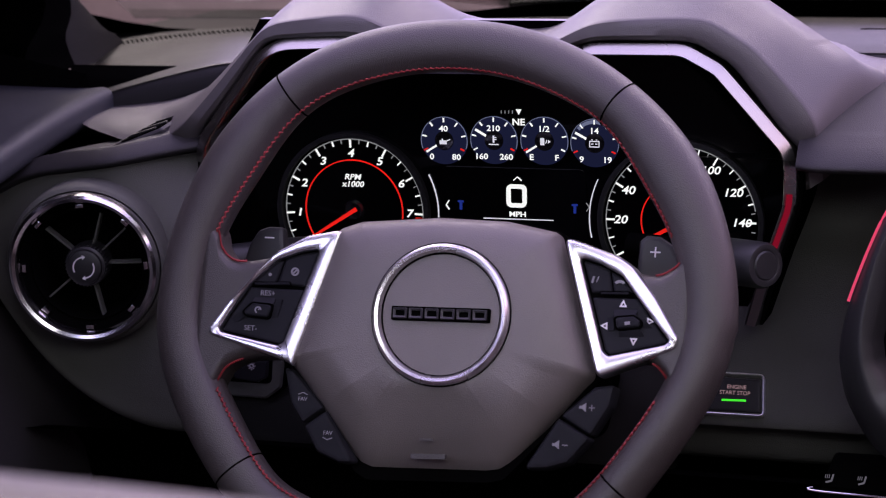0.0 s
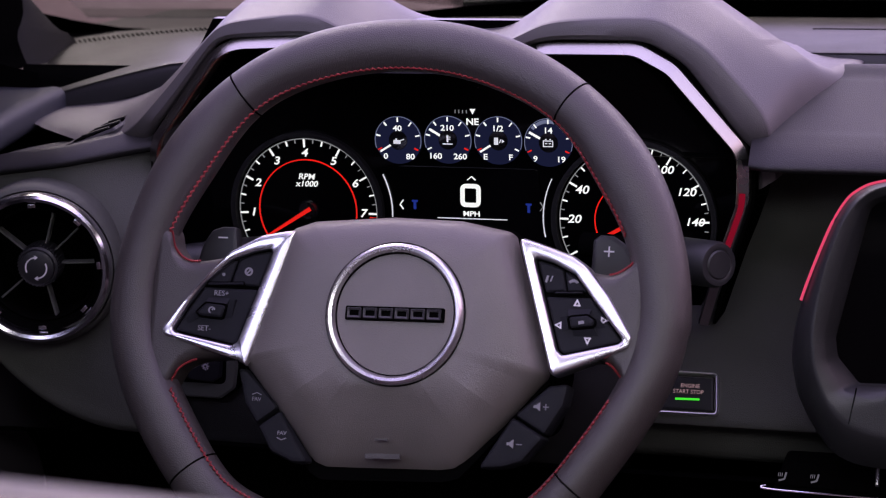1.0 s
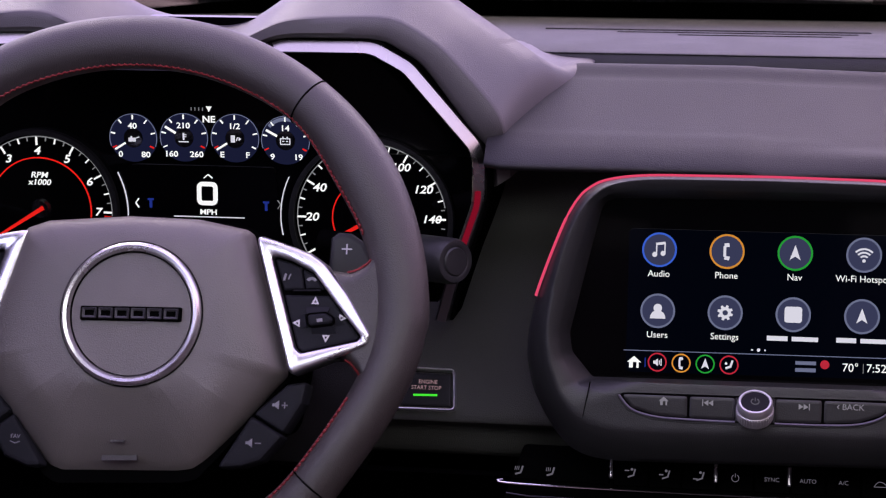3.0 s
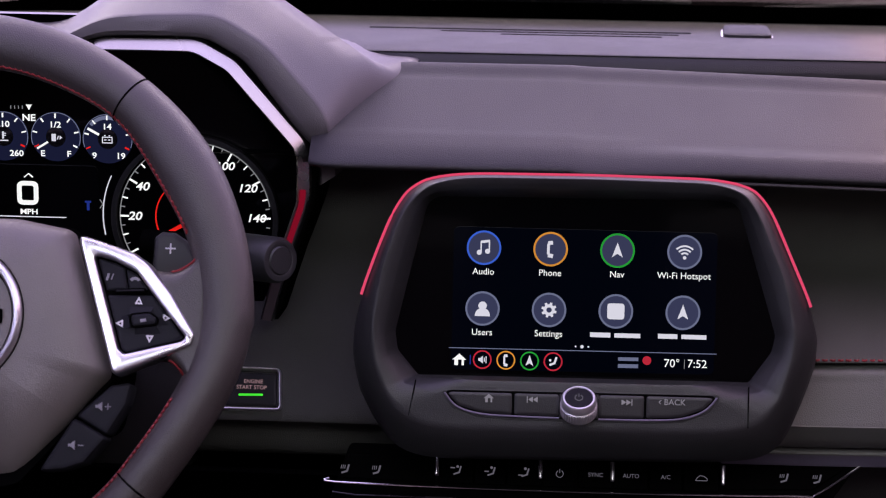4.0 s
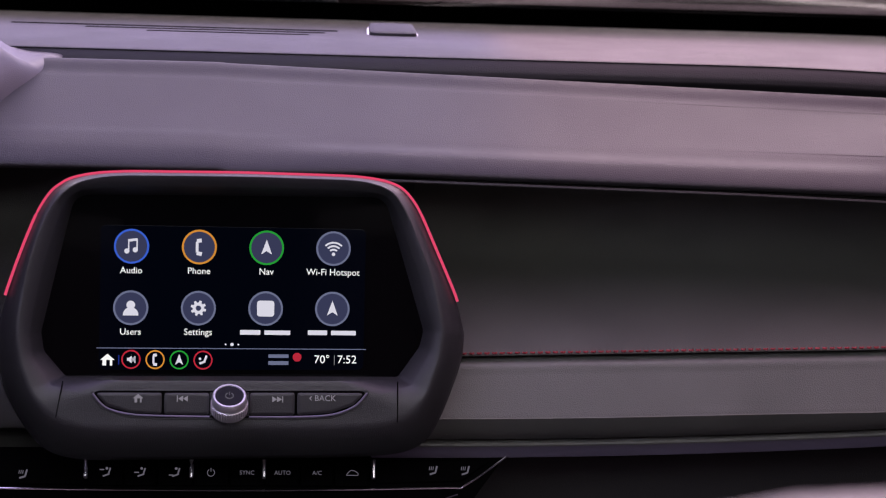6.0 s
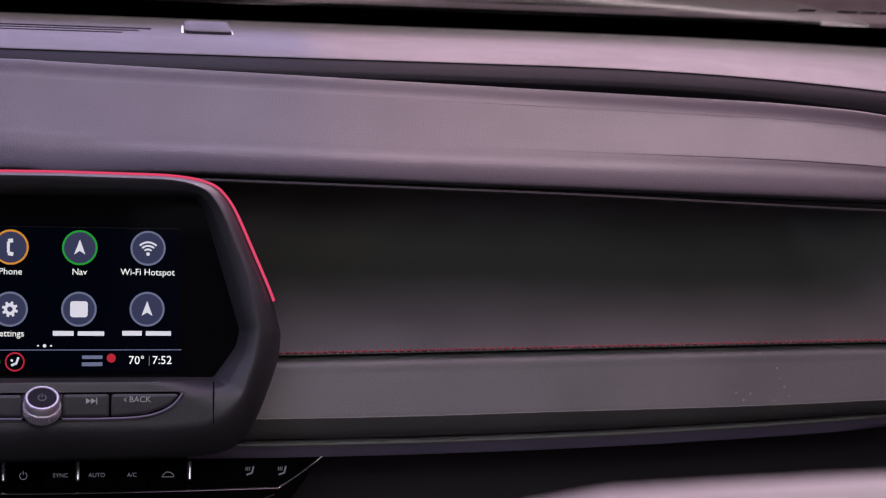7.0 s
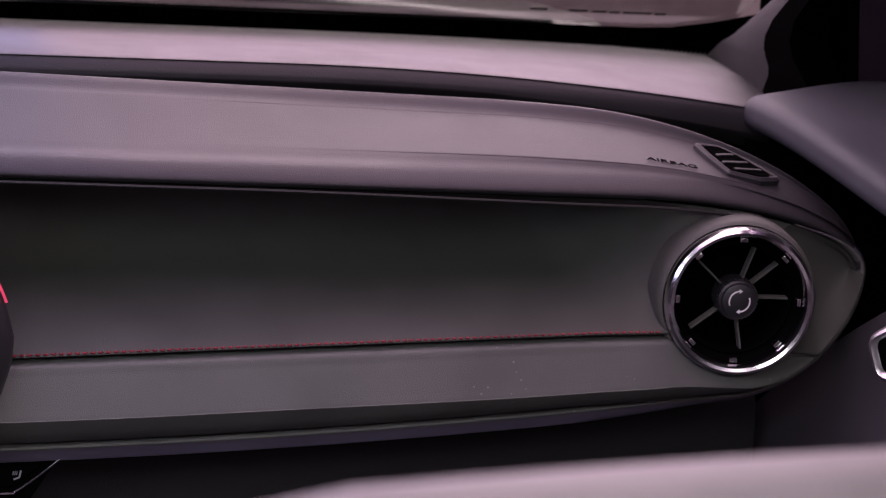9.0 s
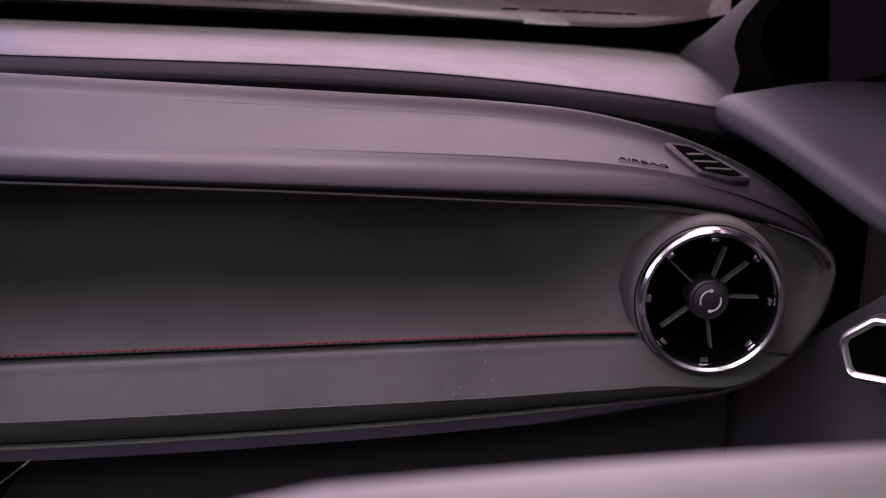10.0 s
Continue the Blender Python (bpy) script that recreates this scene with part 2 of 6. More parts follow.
def circle(cx, cz, r, n=32, a0=0.0, a1=360.0):
    return [Vector((cx + r * math.cos(radians(a0 + (a1 - a0) * k / n)), cz + r * math.sin(radians(a0 + (a1 - a0) * k / n)))) for k in range(n if a1 - a0 >= 360 else n + 1)]


def band(cx, cz, r0, r1, front, back, n=48, a0=0.0, a1=360.0):
    """A flat ring, or an arc of one."""
    full = a1 - a0 >= 360
    i, o = circle(cx, cz, r0, n, a0, a1), circle(cx, cz, r1, n, a0, a1)
    rows = [[(p[0], y, p[1]) for p in ring] for ring, y in ((i, back), (i, front), (o, front), (o, back))]
    rows.append(rows[0])
    bm = loops(rows, full)
    bmesh.ops.remove_doubles(bm, verts=bm.verts[:], dist=1e-7)
    return bm


def box(x0, x1, y0, y1, z0, z1, bev=0.0):
    return plate([(x0, z0), (x1, z0), (x1, z1), (x0, z1)], y0, y1, bev or 0.0004)


def merge(*bms):
    out = bmesh.new()
    for b in bms:
        me = bpy.data.meshes.new("tmp")
        b.to_mesh(me)
        b.free()
        out.from_mesh(me)
        bpy.data.meshes.remove(me)
    return out


def moved(bm, m):
    bmesh.ops.transform(bm, matrix=m, verts=bm.verts[:])
    return bm


def bar(x0, z0, x1, z1, w, front, back):
    """A straight stroke from one point to another."""
    d = Vector((x1 - x0, z1 - z0))
    n = Vector((-d.y, d.x)).normalized() * w / 2
    a, b = Vector((x0, z0)), Vector((x1, z1))
    return loops([[(p[0], y, p[1]) for p in (a + n, b + n, b - n, a - n)] for y in (front, back)], True, True, True)


def letters(text, size, x, z, front, thick=0.0002, lean=0.0, wide=1.0, align="CENTER", bold=0.0):
    """Raised lettering in the built-in font."""
    cu = bpy.data.curves.new("tmp", "FONT")
    cu.body, cu.size, cu.align_x, cu.align_y, cu.shear, cu.extrude = text, size, align, "CENTER", lean, thick
    cu.resolution_u, cu.offset = 3, bold * size
    ob = bpy.data.objects.new("tmp", cu)
    scene.collection.objects.link(ob)
    bpy.context.view_layer.update()
    me = bpy.data.meshes.new_from_object(ob.evaluated_get(bpy.context.evaluated_depsgraph_get()))
    bm = bmesh.new()
    bm.from_mesh(me)
    bpy.data.objects.remove(ob)
    bpy.data.meshes.remove(me)
    bpy.data.curves.remove(cu)
    m = Matrix.Translation((x, front, z)) @ pose(0, 0, 0, 90) @ Matrix.Diagonal((wide, 1, 1, 1))
    return moved(bm, m)


def smooth01(a, b, x):
    t = max(0.0, min(1.0, (x - a) / (b - a)))
    return t * t * (3 - 2 * t)


def over(x, a, w):
    return max(0.0, (x - a) / w)
# ---- the dashboard ----
X_END = 0.757


X_TIP, Z_TIP = 0.7495, 0.843


def closing(x, start):
    """1 before start, then round to 0 at the tip of the dashboard's leaf-shaped end."""
    return math.sqrt(max(0.0, 1 - over(x, start, X_TIP - start) ** 2))


def z_edge(x):
    a = abs(x)
    if x > 0:
        return Z_TIP + (0.905 - 0.02 * x - Z_TIP) * closing(x, 0.57)
    return 0.9065 - 0.14 * max(0.0, a - 0.57) - 0.05 * over(a, 0.68, 0.1) ** 2


def y_gap(x):
    return 1.36 - 0.11 * over(abs(x), 0.5, 0.25) ** 1.5


def z_gap(x):
    a = abs(x)
    return Z_TIP + 0.004 + (0.9525 - 0.0265 * x - Z_TIP) * closing(x, 0.56) if x > 0 else max(0.957 - 0.16 * over(a, 0.5, 0.25) ** 2, z_edge(x) + 0.009)


def z_bottom(x):
    a = abs(x)
    if x > 0:
        base = 0.7303 + 0.0363 * (x - 0.2111) + 0.0795 * (x - 0.2111) * (x - 0.4261)
        return Z_TIP - (Z_TIP - base) * closing(x, 0.66)
    return 0.704 + 0.1 * over(a, 0.53, 0.2) ** 3.5


def z_seam(x):
    return max(0.7845 + 0.027 * min(x, 0.6) - 0.15 * max(0.0, x - 0.6), z_bottom(x) + 0.0006)


def skin(x0, x1, n, profile, hole=False, steps=5, ease=False):
    """A surface swept along x; profile(x) gives its points (y, z) from the back to the front and down."""
    rows = []
    for k in range(n + 1):
        x = x0 + (x1 - x0) * (k / n if not ease else 1 - (1 - k / n) ** 1.6)
        rows.append([(x, p[1], p[2]) for p in catmull([(0, *q) for q in profile(x)], steps)])
    bm = loops(rows, False)
    if hole:
        # the round openings for the vents, cut along their axes
        for side in (1, -1):
            turn = pose(side * 0.647, 1.222, 0.829, 0, 0, -12 * side).inverted()
            gone = [f for f in bm.faces if (lambda q: q.x ** 2 + q.z ** 2 < 0.0535 ** 2)(turn @ f.calc_center_median())]
            bmesh.ops.delete(bm, geom=gone, context="FACES")
            back = turn.inverted()
            for v in bm.verts:
                q = turn @ v.co
                r = math.hypot(q.x, q.z)
                if v.is_boundary and 0.046 < r < 0.062 and abs(q.y) < 0.06:
                    v.co = back @ Vector((q.x * 0.0545 / r, q.y, q.z * 0.0545 / r))
    return bm


def y_edge(x):
    """The pad's front edge; it draws back beside the instruments."""
    if x > 0:
        return 1.24
    return 1.24 + (0.022 * (1 - smooth01(-0.19, -0.15, x)) if x > -0.4 else 0.03 * smooth01(-0.64, -0.57, x))


def pad_profile(x):
    ye, ze, yg, zg = y_edge(x), z_edge(x), y_gap(x), z_gap(x)
    m = smooth01(0.69, X_END, abs(x))
    w = 0.62 * smooth01(0.22, 0.6, x) * (1 - 0.8 * smooth01(0.65, 0.71, x))
    g = 0.003 * smooth01(0.0, 0.1, x)
    dy, dz = yg - ye, zg - ze
    # towards the passenger's end the pad is creased into three flat bands
    plain = [(ye + f * dy, ze + f * dz + 0.0085 * (1 - f)) for f in (0.86, 0.8, 0.74, 0.36, 0.28, 0.2)]
    top, low = (yg - 0.12 * dy, zg - 0.2 * dz), (ye + 0.21 * dy, ze + (0.52 - 0.06 * smooth01(0.45, 0.62, x)) * dz)
    crease = [(top[0] + 0.025 * dy, top[1] + 0.06 * dz), top, (top[0] - 0.04 * dy, top[1] - 0.018 * dz), (low[0] + 0.04 * dy, low[1] + 0.03 * dz), low, (low[0] - 0.02 * dy, low[1] - 0.07 * dz)]
    mid = [tuple(a * (1 - w) + b * w for a, b in zip(p, q)) for p, q in zip(plain, crease)]
    return [(yg + 0.004, zg - 0.03 + 0.028 * m), (yg + 0.001, zg - 0.004), (yg - 0.006, zg), *mid,
            (ye + 0.012, ze + 0.011 + g), (ye + 0.002, ze + 0.003 + g), (ye + 0.003, ze - 0.001 + g), (ye + 0.014, ze - 0.003 + g), (ye + 0.05, ze - 0.002 + g)]


def deep(x):
    return 1 - 0.9 * smooth01(0.535, 0.622, abs(x))


def swell(x):
    """The panel comes forward a little round the vent."""
    return 0.004 * smooth01(0.54, 0.6, x) * (1 - smooth01(0.70, 0.745, x))


def panel_profile(x):
    ze, zs, d = z_edge(x), z_seam(x), deep(x)
    h = max(ze - zs, 0.0015)
    f = swell(x)
    k = min(1.0, h / 0.03)
    return [(1.246 + 0.004 * d, ze - 0.001 * k), (1.246 + 0.04 * d - f * 0.6, ze - 0.003 * k), (1.245 + 0.095 * d - f, ze - h * 0.1), (1.244 + 0.13 * d - f, ze - h * 0.27), (1.243 + 0.135 * d - f, ze - h * 0.45), (1.242 + 0.11 * d - f, ze - h * 0.63), (1.239 + 0.06 * d - f, ze - h * 0.8), (1.237 + 0.016 * d - f, ze - h * 0.92), (1.236 - f, zs + 0.003 * k), (1.2375 - f, zs + 0.0008 * k), (1.243 - f, zs)]


def lower_profile(x):
    zs, zb = z_seam(x), z_bottom(x)
    h = max(zs - zb, 0.0005)
    f = swell(x) - 0.006 * smooth01(0.63, 0.715, x)
    k = min(1.0, h / 0.03)
    # how high the lower edge rolls under
    r = k * (0.0195 - 0.005 * smooth01(0.3, 0.6, x) - 0.009 * smooth01(0.6, 0.69, x))
    flat = [(1.2348 - f - 0.0088 * k * u, zs - 0.0042 * k - u * (h - r - 0.0065 * k)) for u in (0.0, 0.2, 0.4, 0.6, 0.8, 0.97)]
    ye, zc = flat[-1]
    return [(1.248 - f, zs - 0.0008 * k), (1.24 - f, zs - 0.0022 * k), *flat, (ye + 0.0006 * k, zc - 0.0022 * k), (ye + 0.0095 * k, zb + 0.5 * r), (ye + 0.0195 * k, zb + 0.1 * r), (ye + 0.028, zb)]


def lip_path():
    """Along the groove below the lower pad, round the leaf-shaped end and back over it."""
    xs = [0.1 + 0.56 * k / 40 for k in range(40)] + [0.66 + (X_TIP - 0.66) * math.sin(math.pi / 2 * k / 24) for k in range(25)]
    return [(x, z_bottom(x)) for x in xs] + [(x, z_edge(x) - 0.0006) for x in reversed(xs[46:-1])]


def lip_rows(section):
    """section(x, upper) gives the points (outwards, y) of the lip's cut at each place of its path."""
    pts = lip_path()
    rows = []
    for i, p in enumerate(pts):
        a, b = pts[max(i - 2, 0)], pts[min(i + 2, len(pts) - 1)]
        t = Vector((b[0] - a[0], b[1] - a[1])).normalized()
        rows.append([(p[0] + t.y * o, y, p[1] - t.x * o) for o, y in section(p[0], i > 64)])
    return loops(rows, False)


def lip_section(x, upper):
    b = 0.0115 - 0.0075 * smooth01(0.63, 0.72, x)
    k = 1 - 0.85 * smooth01(0.748, 0.70, x) if upper else 1.0
    return [(-0.0006, 1.262), (0.0008, 1.2415 + b), (0.0013, 1.2385 + b), (0.0022 * k, 1.237 + b), (0.0034 * k, 1.2366 + b), (0.0046 * k, 1.2374 + b)]


def strip_section(x, upper):
    b = 0.0115 - 0.0075 * smooth01(0.63, 0.72, x)
    k = 1 - 0.85 * smooth01(0.748, 0.70, x) if upper else 1.0
    w = (0.0132 - 0.0058 * smooth01(0.53, 0.69, x)) * k
    return [(0.0046 * k, 1.2374 + b), (0.0056 * k, 1.2382 + b), (0.55 * w + 0.002 * k, 1.2396 + b), (w, 1.2416 + b), (w + 0.001 * k, 1.244 + b), (w + 0.001 * k, 1.27)]


dash = thing("dashboard", pose(0, 0, 0), "dark grey soft-skinned car dashboard under the windscreen", "dashboard")
part("upper_pad", skin(-0.166, X_TIP, 130, pad_profile, ease=True), PAD, dash, "broad grained upper pad in dark grey")
part("upper_pad", skin(-X_END, -0.56, 26, pad_profile), PAD, dash)
part("recessed_panel", skin(0.12, X_TIP, 260, panel_profile, True, 8, True), BOWL, dash, "concave dark panel below the pad")
part("lower_pad", skin(0.1, 0.735, 220, lower_profile, True, 6, True), LOWER, dash, "dusty dark grey lower pad")
part("trim_lip", lip_rows(lip_section), LOWER, dash, "narrow grey lip round the panel's edge")
part("trim_strip", lip_rows(strip_section), STRIP, dash, "satin violet-grey trim strip")
part("panel_lip", tube([(0.1 + 0.01 * k, 1.2405, z_edge(0.1 + 0.01 * k) - 0.0008 - 0.0028 * smooth01(0.3, 0.58, 0.1 + 0.01 * k)) for k in range(58)], 0.0011, 8), PANEL, dash, "fine lip under the pad")


def left_profile(x):
    ze, zb, d = z_edge(x), z_bottom(x), deep(x)
    h = max(ze - zb, 0.006)
    return [(y_edge(x) + 0.006, ze - 0.003), (y_edge(x) + 0.006 + 0.012 * d, ze - 0.012 * min(1, h / 0.05)), (1.242 + 0.02 * d, ze - h * 0.3), (1.24 + 0.022 * d, ze - h * 0.6), (1.238 + 0.02 * d, zb + h * 0.12), (1.243 + 0.02 * d, zb), (1.29, zb - 0.003)]


def middle_profile(x):
    ze = z_edge(x)
    return [(y_edge(x) + 0.04, ze - 0.004), (1.334, ze - 0.016), (1.343, ze - 0.045), (1.324, 0.825), (1.296, 0.776), (1.275, 0.742), (1.27, 0.7305), (1.273, 0.7275), (1.285, 0.72), (1.29, 0.7), (1.34, 0.69)]


def knee_profile(x):
    return [(1.33, 0.818), (1.30, 0.80), (1.292, 0.77), (1.283, 0.735), (1.282, 0.70), (1.29, 0.688), (1.35, 0.682)]


part("driver_end_panel", skin(-X_END + 0.002, -0.575, 64, left_profile, True, 9), BOWL, dash)
part("centre_panel", skin(-0.252, 0.13, 30, middle_profile), CENTRE, dash, "plain panel behind the display, shade put into its colour")
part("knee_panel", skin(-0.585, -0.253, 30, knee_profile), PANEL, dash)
# unlit black sheets stand in for the shade beneath the dashboard
part("under_dash_shade", skin(-0.76, 0.1, 6, lambda x: [(1.25, 0.70), (1.33, 0.66), (1.36, 0.5), (1.5, 0.3)]), DARK, dash)
part("under_dash_shade", skin(0.1, 0.68, 6, lambda x: [(1.262, z_bottom(min(x, 0.66)) - 0.006), (1.3, z_bottom(min(x, 0.66)) - 0.004), (1.36, 0.74)]), DARK, dash)
part("glovebox_lower", skin(0.05, 0.722, 16, lambda x: [(1.37, 0.738), (1.335, 0.737), (1.324, 0.728), (1.319, 0.71), (1.316, 0.65), (1.32, 0.56)]), KNEE, dash, "plain lower glovebox face, near-black to paint in the shade")
# one more black sheet darkens the gaps from behind
part("inner_shade", skin(-0.75, 0.75, 8, lambda x: [(1.42, 0.94), (1.4, 0.9), (1.4, 0.7), (1.42, 0.5)]), DARK, dash)


# a shelf behind the pad runs up to the glass
def z_lip(x):
    return 0.963 - (0.026 if x < 0 else 0.0215) * over(abs(x), 0.35, 0.36) ** 2 - (0.0107 * over(-x, 0.6, 0.089) ** 1.2 if x < 0 else 0.0)


def shelf_profile(x):
    z, y = z_lip(x), 1.37
    sag = 0.008 * smooth01(0.3, 0.62, -x)
    low = z - 0.0135 - 0.006 * over(abs(x), 0.5, 0.2)
    return [(y + 0.012, low - 0.012), (y + 0.0015, low - 0.002), (y, low + 0.002), (y + 0.0006, z - 0.0078), (y + 0.0032, z - 0.0028), (y + 0.0085, z - 0.0002), (y + 0.06, z + 0.001 - 0.3 * sag), (y + 0.17, z * 0.5 + 0.477 - 0.7 * sag), (1.68, 0.949 + 0.25 * (z - 0.963) - sag), (1.69, 0.937 - sag)]


def spread(bm):
    """The shelf widens towards the glass."""
    for v in bm.verts:
        v.co.x *= 1 + 0.17 * max(0.0, min(1.0, (v.co.y - 1.372) / 0.3))
    return bm


part("shelf", spread(skin(-0.735, 0.735, 80, shelf_profile)), SHELF, dash, "grained shelf along the base of the windscreen")


# red stitching along the seam of the passenger's panel
bm = bmesh.new()
x = 0.12
while x < 0.594:
    seg = tube([(x, 1.2352 - swell(x), z_seam(x) + 0.0036), (x + 0.0014, 1.2335 - swell(x), z_seam(x) + 0.0038), (x + 0.0025, 1.2352 - swell(x), z_seam(x) + 0.0037)], 0.0007, 5)
    me = bpy.data.meshes.new("tmp")
    seg.to_mesh(me)
    seg.free()
    bm.from_mesh(me)
    bpy.data.meshes.remove(me)
    x += 0.0049
part("seam_stitching", bm, RED, dash, "row of red stitches", kind="stuff")

def on_pad(x, f):
    """A frame on the pad's surface: x along the dash, z up the slope, -y out of it; f: 0 at the front edge, 1 at the gap."""
    def at(x, f):
        pts = catmull([(0, *q) for q in pad_profile(x)[2:10]], 8)
        y = y_edge(x) + f * (y_gap(x) - y_edge(x))
        for a, b in zip(pts, pts[1:]):
            if b.y <= y <= a.y:
                return Vector((x, y, b.z + (a.z - b.z) * (y - b.y) / max(a.y - b.y, 1e-6)))
        return Vector((x, pts[-1].y, pts[-1].z))
    o = at(x, f)
    u = (at(x + 0.004, f) - at(x - 0.004, f)).normalized()
    w = (at(x, min(f + 0.06, 0.95)) - at(x, max(f - 0.06, 0.12))).normalized()
    n = w.cross(u).normalized()
    w = u.cross(n).normalized()
    return Matrix(((u.x, n.x, w.x, o.x), (u.y, n.y, w.y, o.y), (u.z, n.z, w.z, o.z), (0, 0, 0, 1)))


# raised word on the airbag's lid
part("embossed_word", letters("AIRBAG", 0.0068, 0, 0, -0.001, 0.0002, wide=1.6), DARK, dash, at=on_pad(0.607, 0.318) @ pose(0, 0, 0, 0, 2))


def shelf_z(x, y):
    prof = shelf_profile(x / (1 + 0.17 * max(0.0, min(1.0, (y - 1.372) / 0.3))))
    for (y0, z0), (y1, z1) in zip(prof[5:], prof[6:]):
        if y0 <= y <= y1:
            return z0 + (z1 - z0) * (y - y0) / (y1 - y0)
    return prof[-1][1]


# shelf grilles: long slots in the middle, ribbed outlets at both ends
def slot(x0, x1, y):
    z = shelf_z(0.5 * (x0 + x1), y)
    return moved(plate(rounded([(x0, -0.0022), (x1, -0.0022), (x1, 0.0022), (x0, 0.0022)], 0.002), -0.0008, 0.002), pose(0, y, z, -90))


for k, (a, b) in enumerate(((-0.155, 0.085), (-0.10, 0.075), (-0.055, 0.062))):
    part("defrost_slot", slot(a, b, 1.515 - 0.022 * k), DARK, dash, "thin black slot")
for side in (1, -1):
    for k in range(26 if side > 0 else 40):
        x, y = (0.735 if side > 0 else 0.655) + 0.0042 * k, 1.66 - 0.02 * k / 25
        y -= 0.0 if side > 0 else 0.045
        part("defrost_rib", moved(plate(rounded([(-0.0008, -0.016), (0.0008, -0.016), (0.0008, 0.016), (-0.0008, 0.016)], 0.0006, 2), -0.0012, 0.002, 0.0003), pose(side * x, y, shelf_z(side * x, y), -90, 0, -30 * side)), DARK, dash)

# side outlets let into the ends of the pad
RIMS = [(-0.0273, 0.0075), (-0.0086, 0.0163), (0.015, 0.0089), (0.0408, -0.0065), (0.0237, -0.0196), (-0.0006, -0.0242), (-0.0158, -0.0082)]
MOUTH = [(-0.02, 0.0043), (-0.008, 0.0101), (0.0066, 0.0056), (0.0315, -0.0096), (0.0214, -0.0165), (0.0004, -0.0211), (-0.0092, -0.0094)]
FINS = [(-0.0105, -0.0062, 0.0021, 0.0032), (-0.0057, -0.0145, 0.0129, -0.0023), (0.003, -0.0195, 0.0228, -0.0076)]
for side in (1, -1):
    flip = lambda pts: [(side * x, z) for x, z in pts][::side]
    grille = part("side_outlet", slab(rounded(flip(RIMS), 0.004), [(0.0042, 0.0), (0.004, -0.0014), (0.002, -0.0018), (0, 0.0), (0, 0.004)]), PAD, dash, "slanted demister outlet with short fins", at=on_pad(0.657, 0.66) @ pose(0, -0.0022, 0) if side > 0 else on_pad(-0.618, 0.62))
    part("outlet_well", slab(rounded(flip(MOUTH), 0.003), [(0, -0.0024), (0, 0.001)]), DARK, grille)
    for x0, z0, x1, z1 in FINS:
        part("fin", bar(side * x0, z0, side * x1, z1, 0.0022, -0.0034, -0.001), BLACK, grille)
# ---- instrument cluster with its twin-humped brow ----
cluster = thing("instrument_cluster", pose(-0.365, 1.31, 0.86), "lit instrument cluster under a twin-humped brow", "instruments")
BEZEL = [(-0.207, -0.05), (-0.207, 0.047), (-0.155, 0.114), (-0.095, 0.1165), (-0.055, 0.1), (0.03, 0.1), (0.066, 0.1135), (0.124, 0.1135), (0.145, 0.102), (0.1895, 0.051), (0.1895, 0.02), (0.176, -0.02), (0.165, -0.06)]


def outline(keys, grow=0.0, n=8):
    """The brow's arch, open below, pushed outwards by grow."""
    pts = rounded(keys, [0, 0.03, 0.035, 0.02, 0.02, 0.02, 0.02, 0.02, 0.02, 0.02, 0.04, 0.04, 0], n)
    out = []
    for i, p in enumerate(pts):
        a, b = Vector(pts[max(i - 1, 0)]), Vector(pts[min(i + 1, len(pts) - 1)])
        t = (b - a).normalized()
        nrm = Vector((-t.y, t.x))
        out.append(Vector(p) + grow * nrm)
    return out


def arch(grow, y):
    return [(p.x, y, p.y) for p in outline(BEZEL, grow)]


def span(keys, n=9, soft=4):
    """An open line through keys, n steps to each side of the polygon, its corners eased."""
    pts = []
    for a, b in zip(keys, keys[1:]):
        pts += [Vector(a).lerp(Vector(b), k / n) for k in range(n)]
    pts.append(Vector(keys[-1]))
    for _ in range(soft):
        pts = [pts[0]] + [(pts[i - 1] + pts[i] * 2 + pts[i + 1]) / 4 for i in range(1, len(pts) - 1)] + [pts[-1]]
    return pts


FRONT = [(-0.2175, 0.04), (-0.216, 0.048), (-0.2135, 0.056), (-0.19, 0.083), (-0.1595, 0.1215), (-0.092, 0.124), (-0.053, 0.1105), (0.029, 0.1105), (0.066, 0.1225), (0.131, 0.1224), (0.1565, 0.1078), (0.1985, 0.052), (0.2005, 0.025)]
CREST = [(-0.34, 0.053), (-0.268, 0.061), (-0.2295, 0.077), (-0.1945, 0.1105), (-0.152, 0.15), (-0.09, 0.163), (-0.04, 0.13), (0.03, 0.124), (0.072, 0.155), (0.15, 0.162), (0.19, 0.136), (0.225, 0.112), (0.231, 0.045)]
front_line, crest_line = span(FRONT, 9, 3), span(CREST, 9, 8)


def brow_row(f, y, sink=0.0, flow=0.0):
    """Between the bezel's edge (f 0) and the crest (f 1); sink lowers it towards the shelf, flow spreads its flank over the pad."""
    row = []
    for p, q in zip(front_line, crest_line):
        r = p.lerp(q, f)
        foot = 0.018 * (1 - smooth01(0.036, 0.07, r.y)) 
        x, z = r.x * (1 + 0.06 * sink * smooth01(0.0, -0.1, r.x)), r.y * (1 - sink) + min(r.y, 0.088) * sink
        # the flank beside the display flows out into the pad
        side = smooth01(0.14, 0.215, r.x)
        level = min(0.0485 + 0.515 * (y + foot + 0.048), 0.1) - 0.0015
        x += side * flow * 0.032
        z += side * smooth01(0.0, 1.0, flow) * (level - z)
        row.append((x, y + foot, z))
    return row


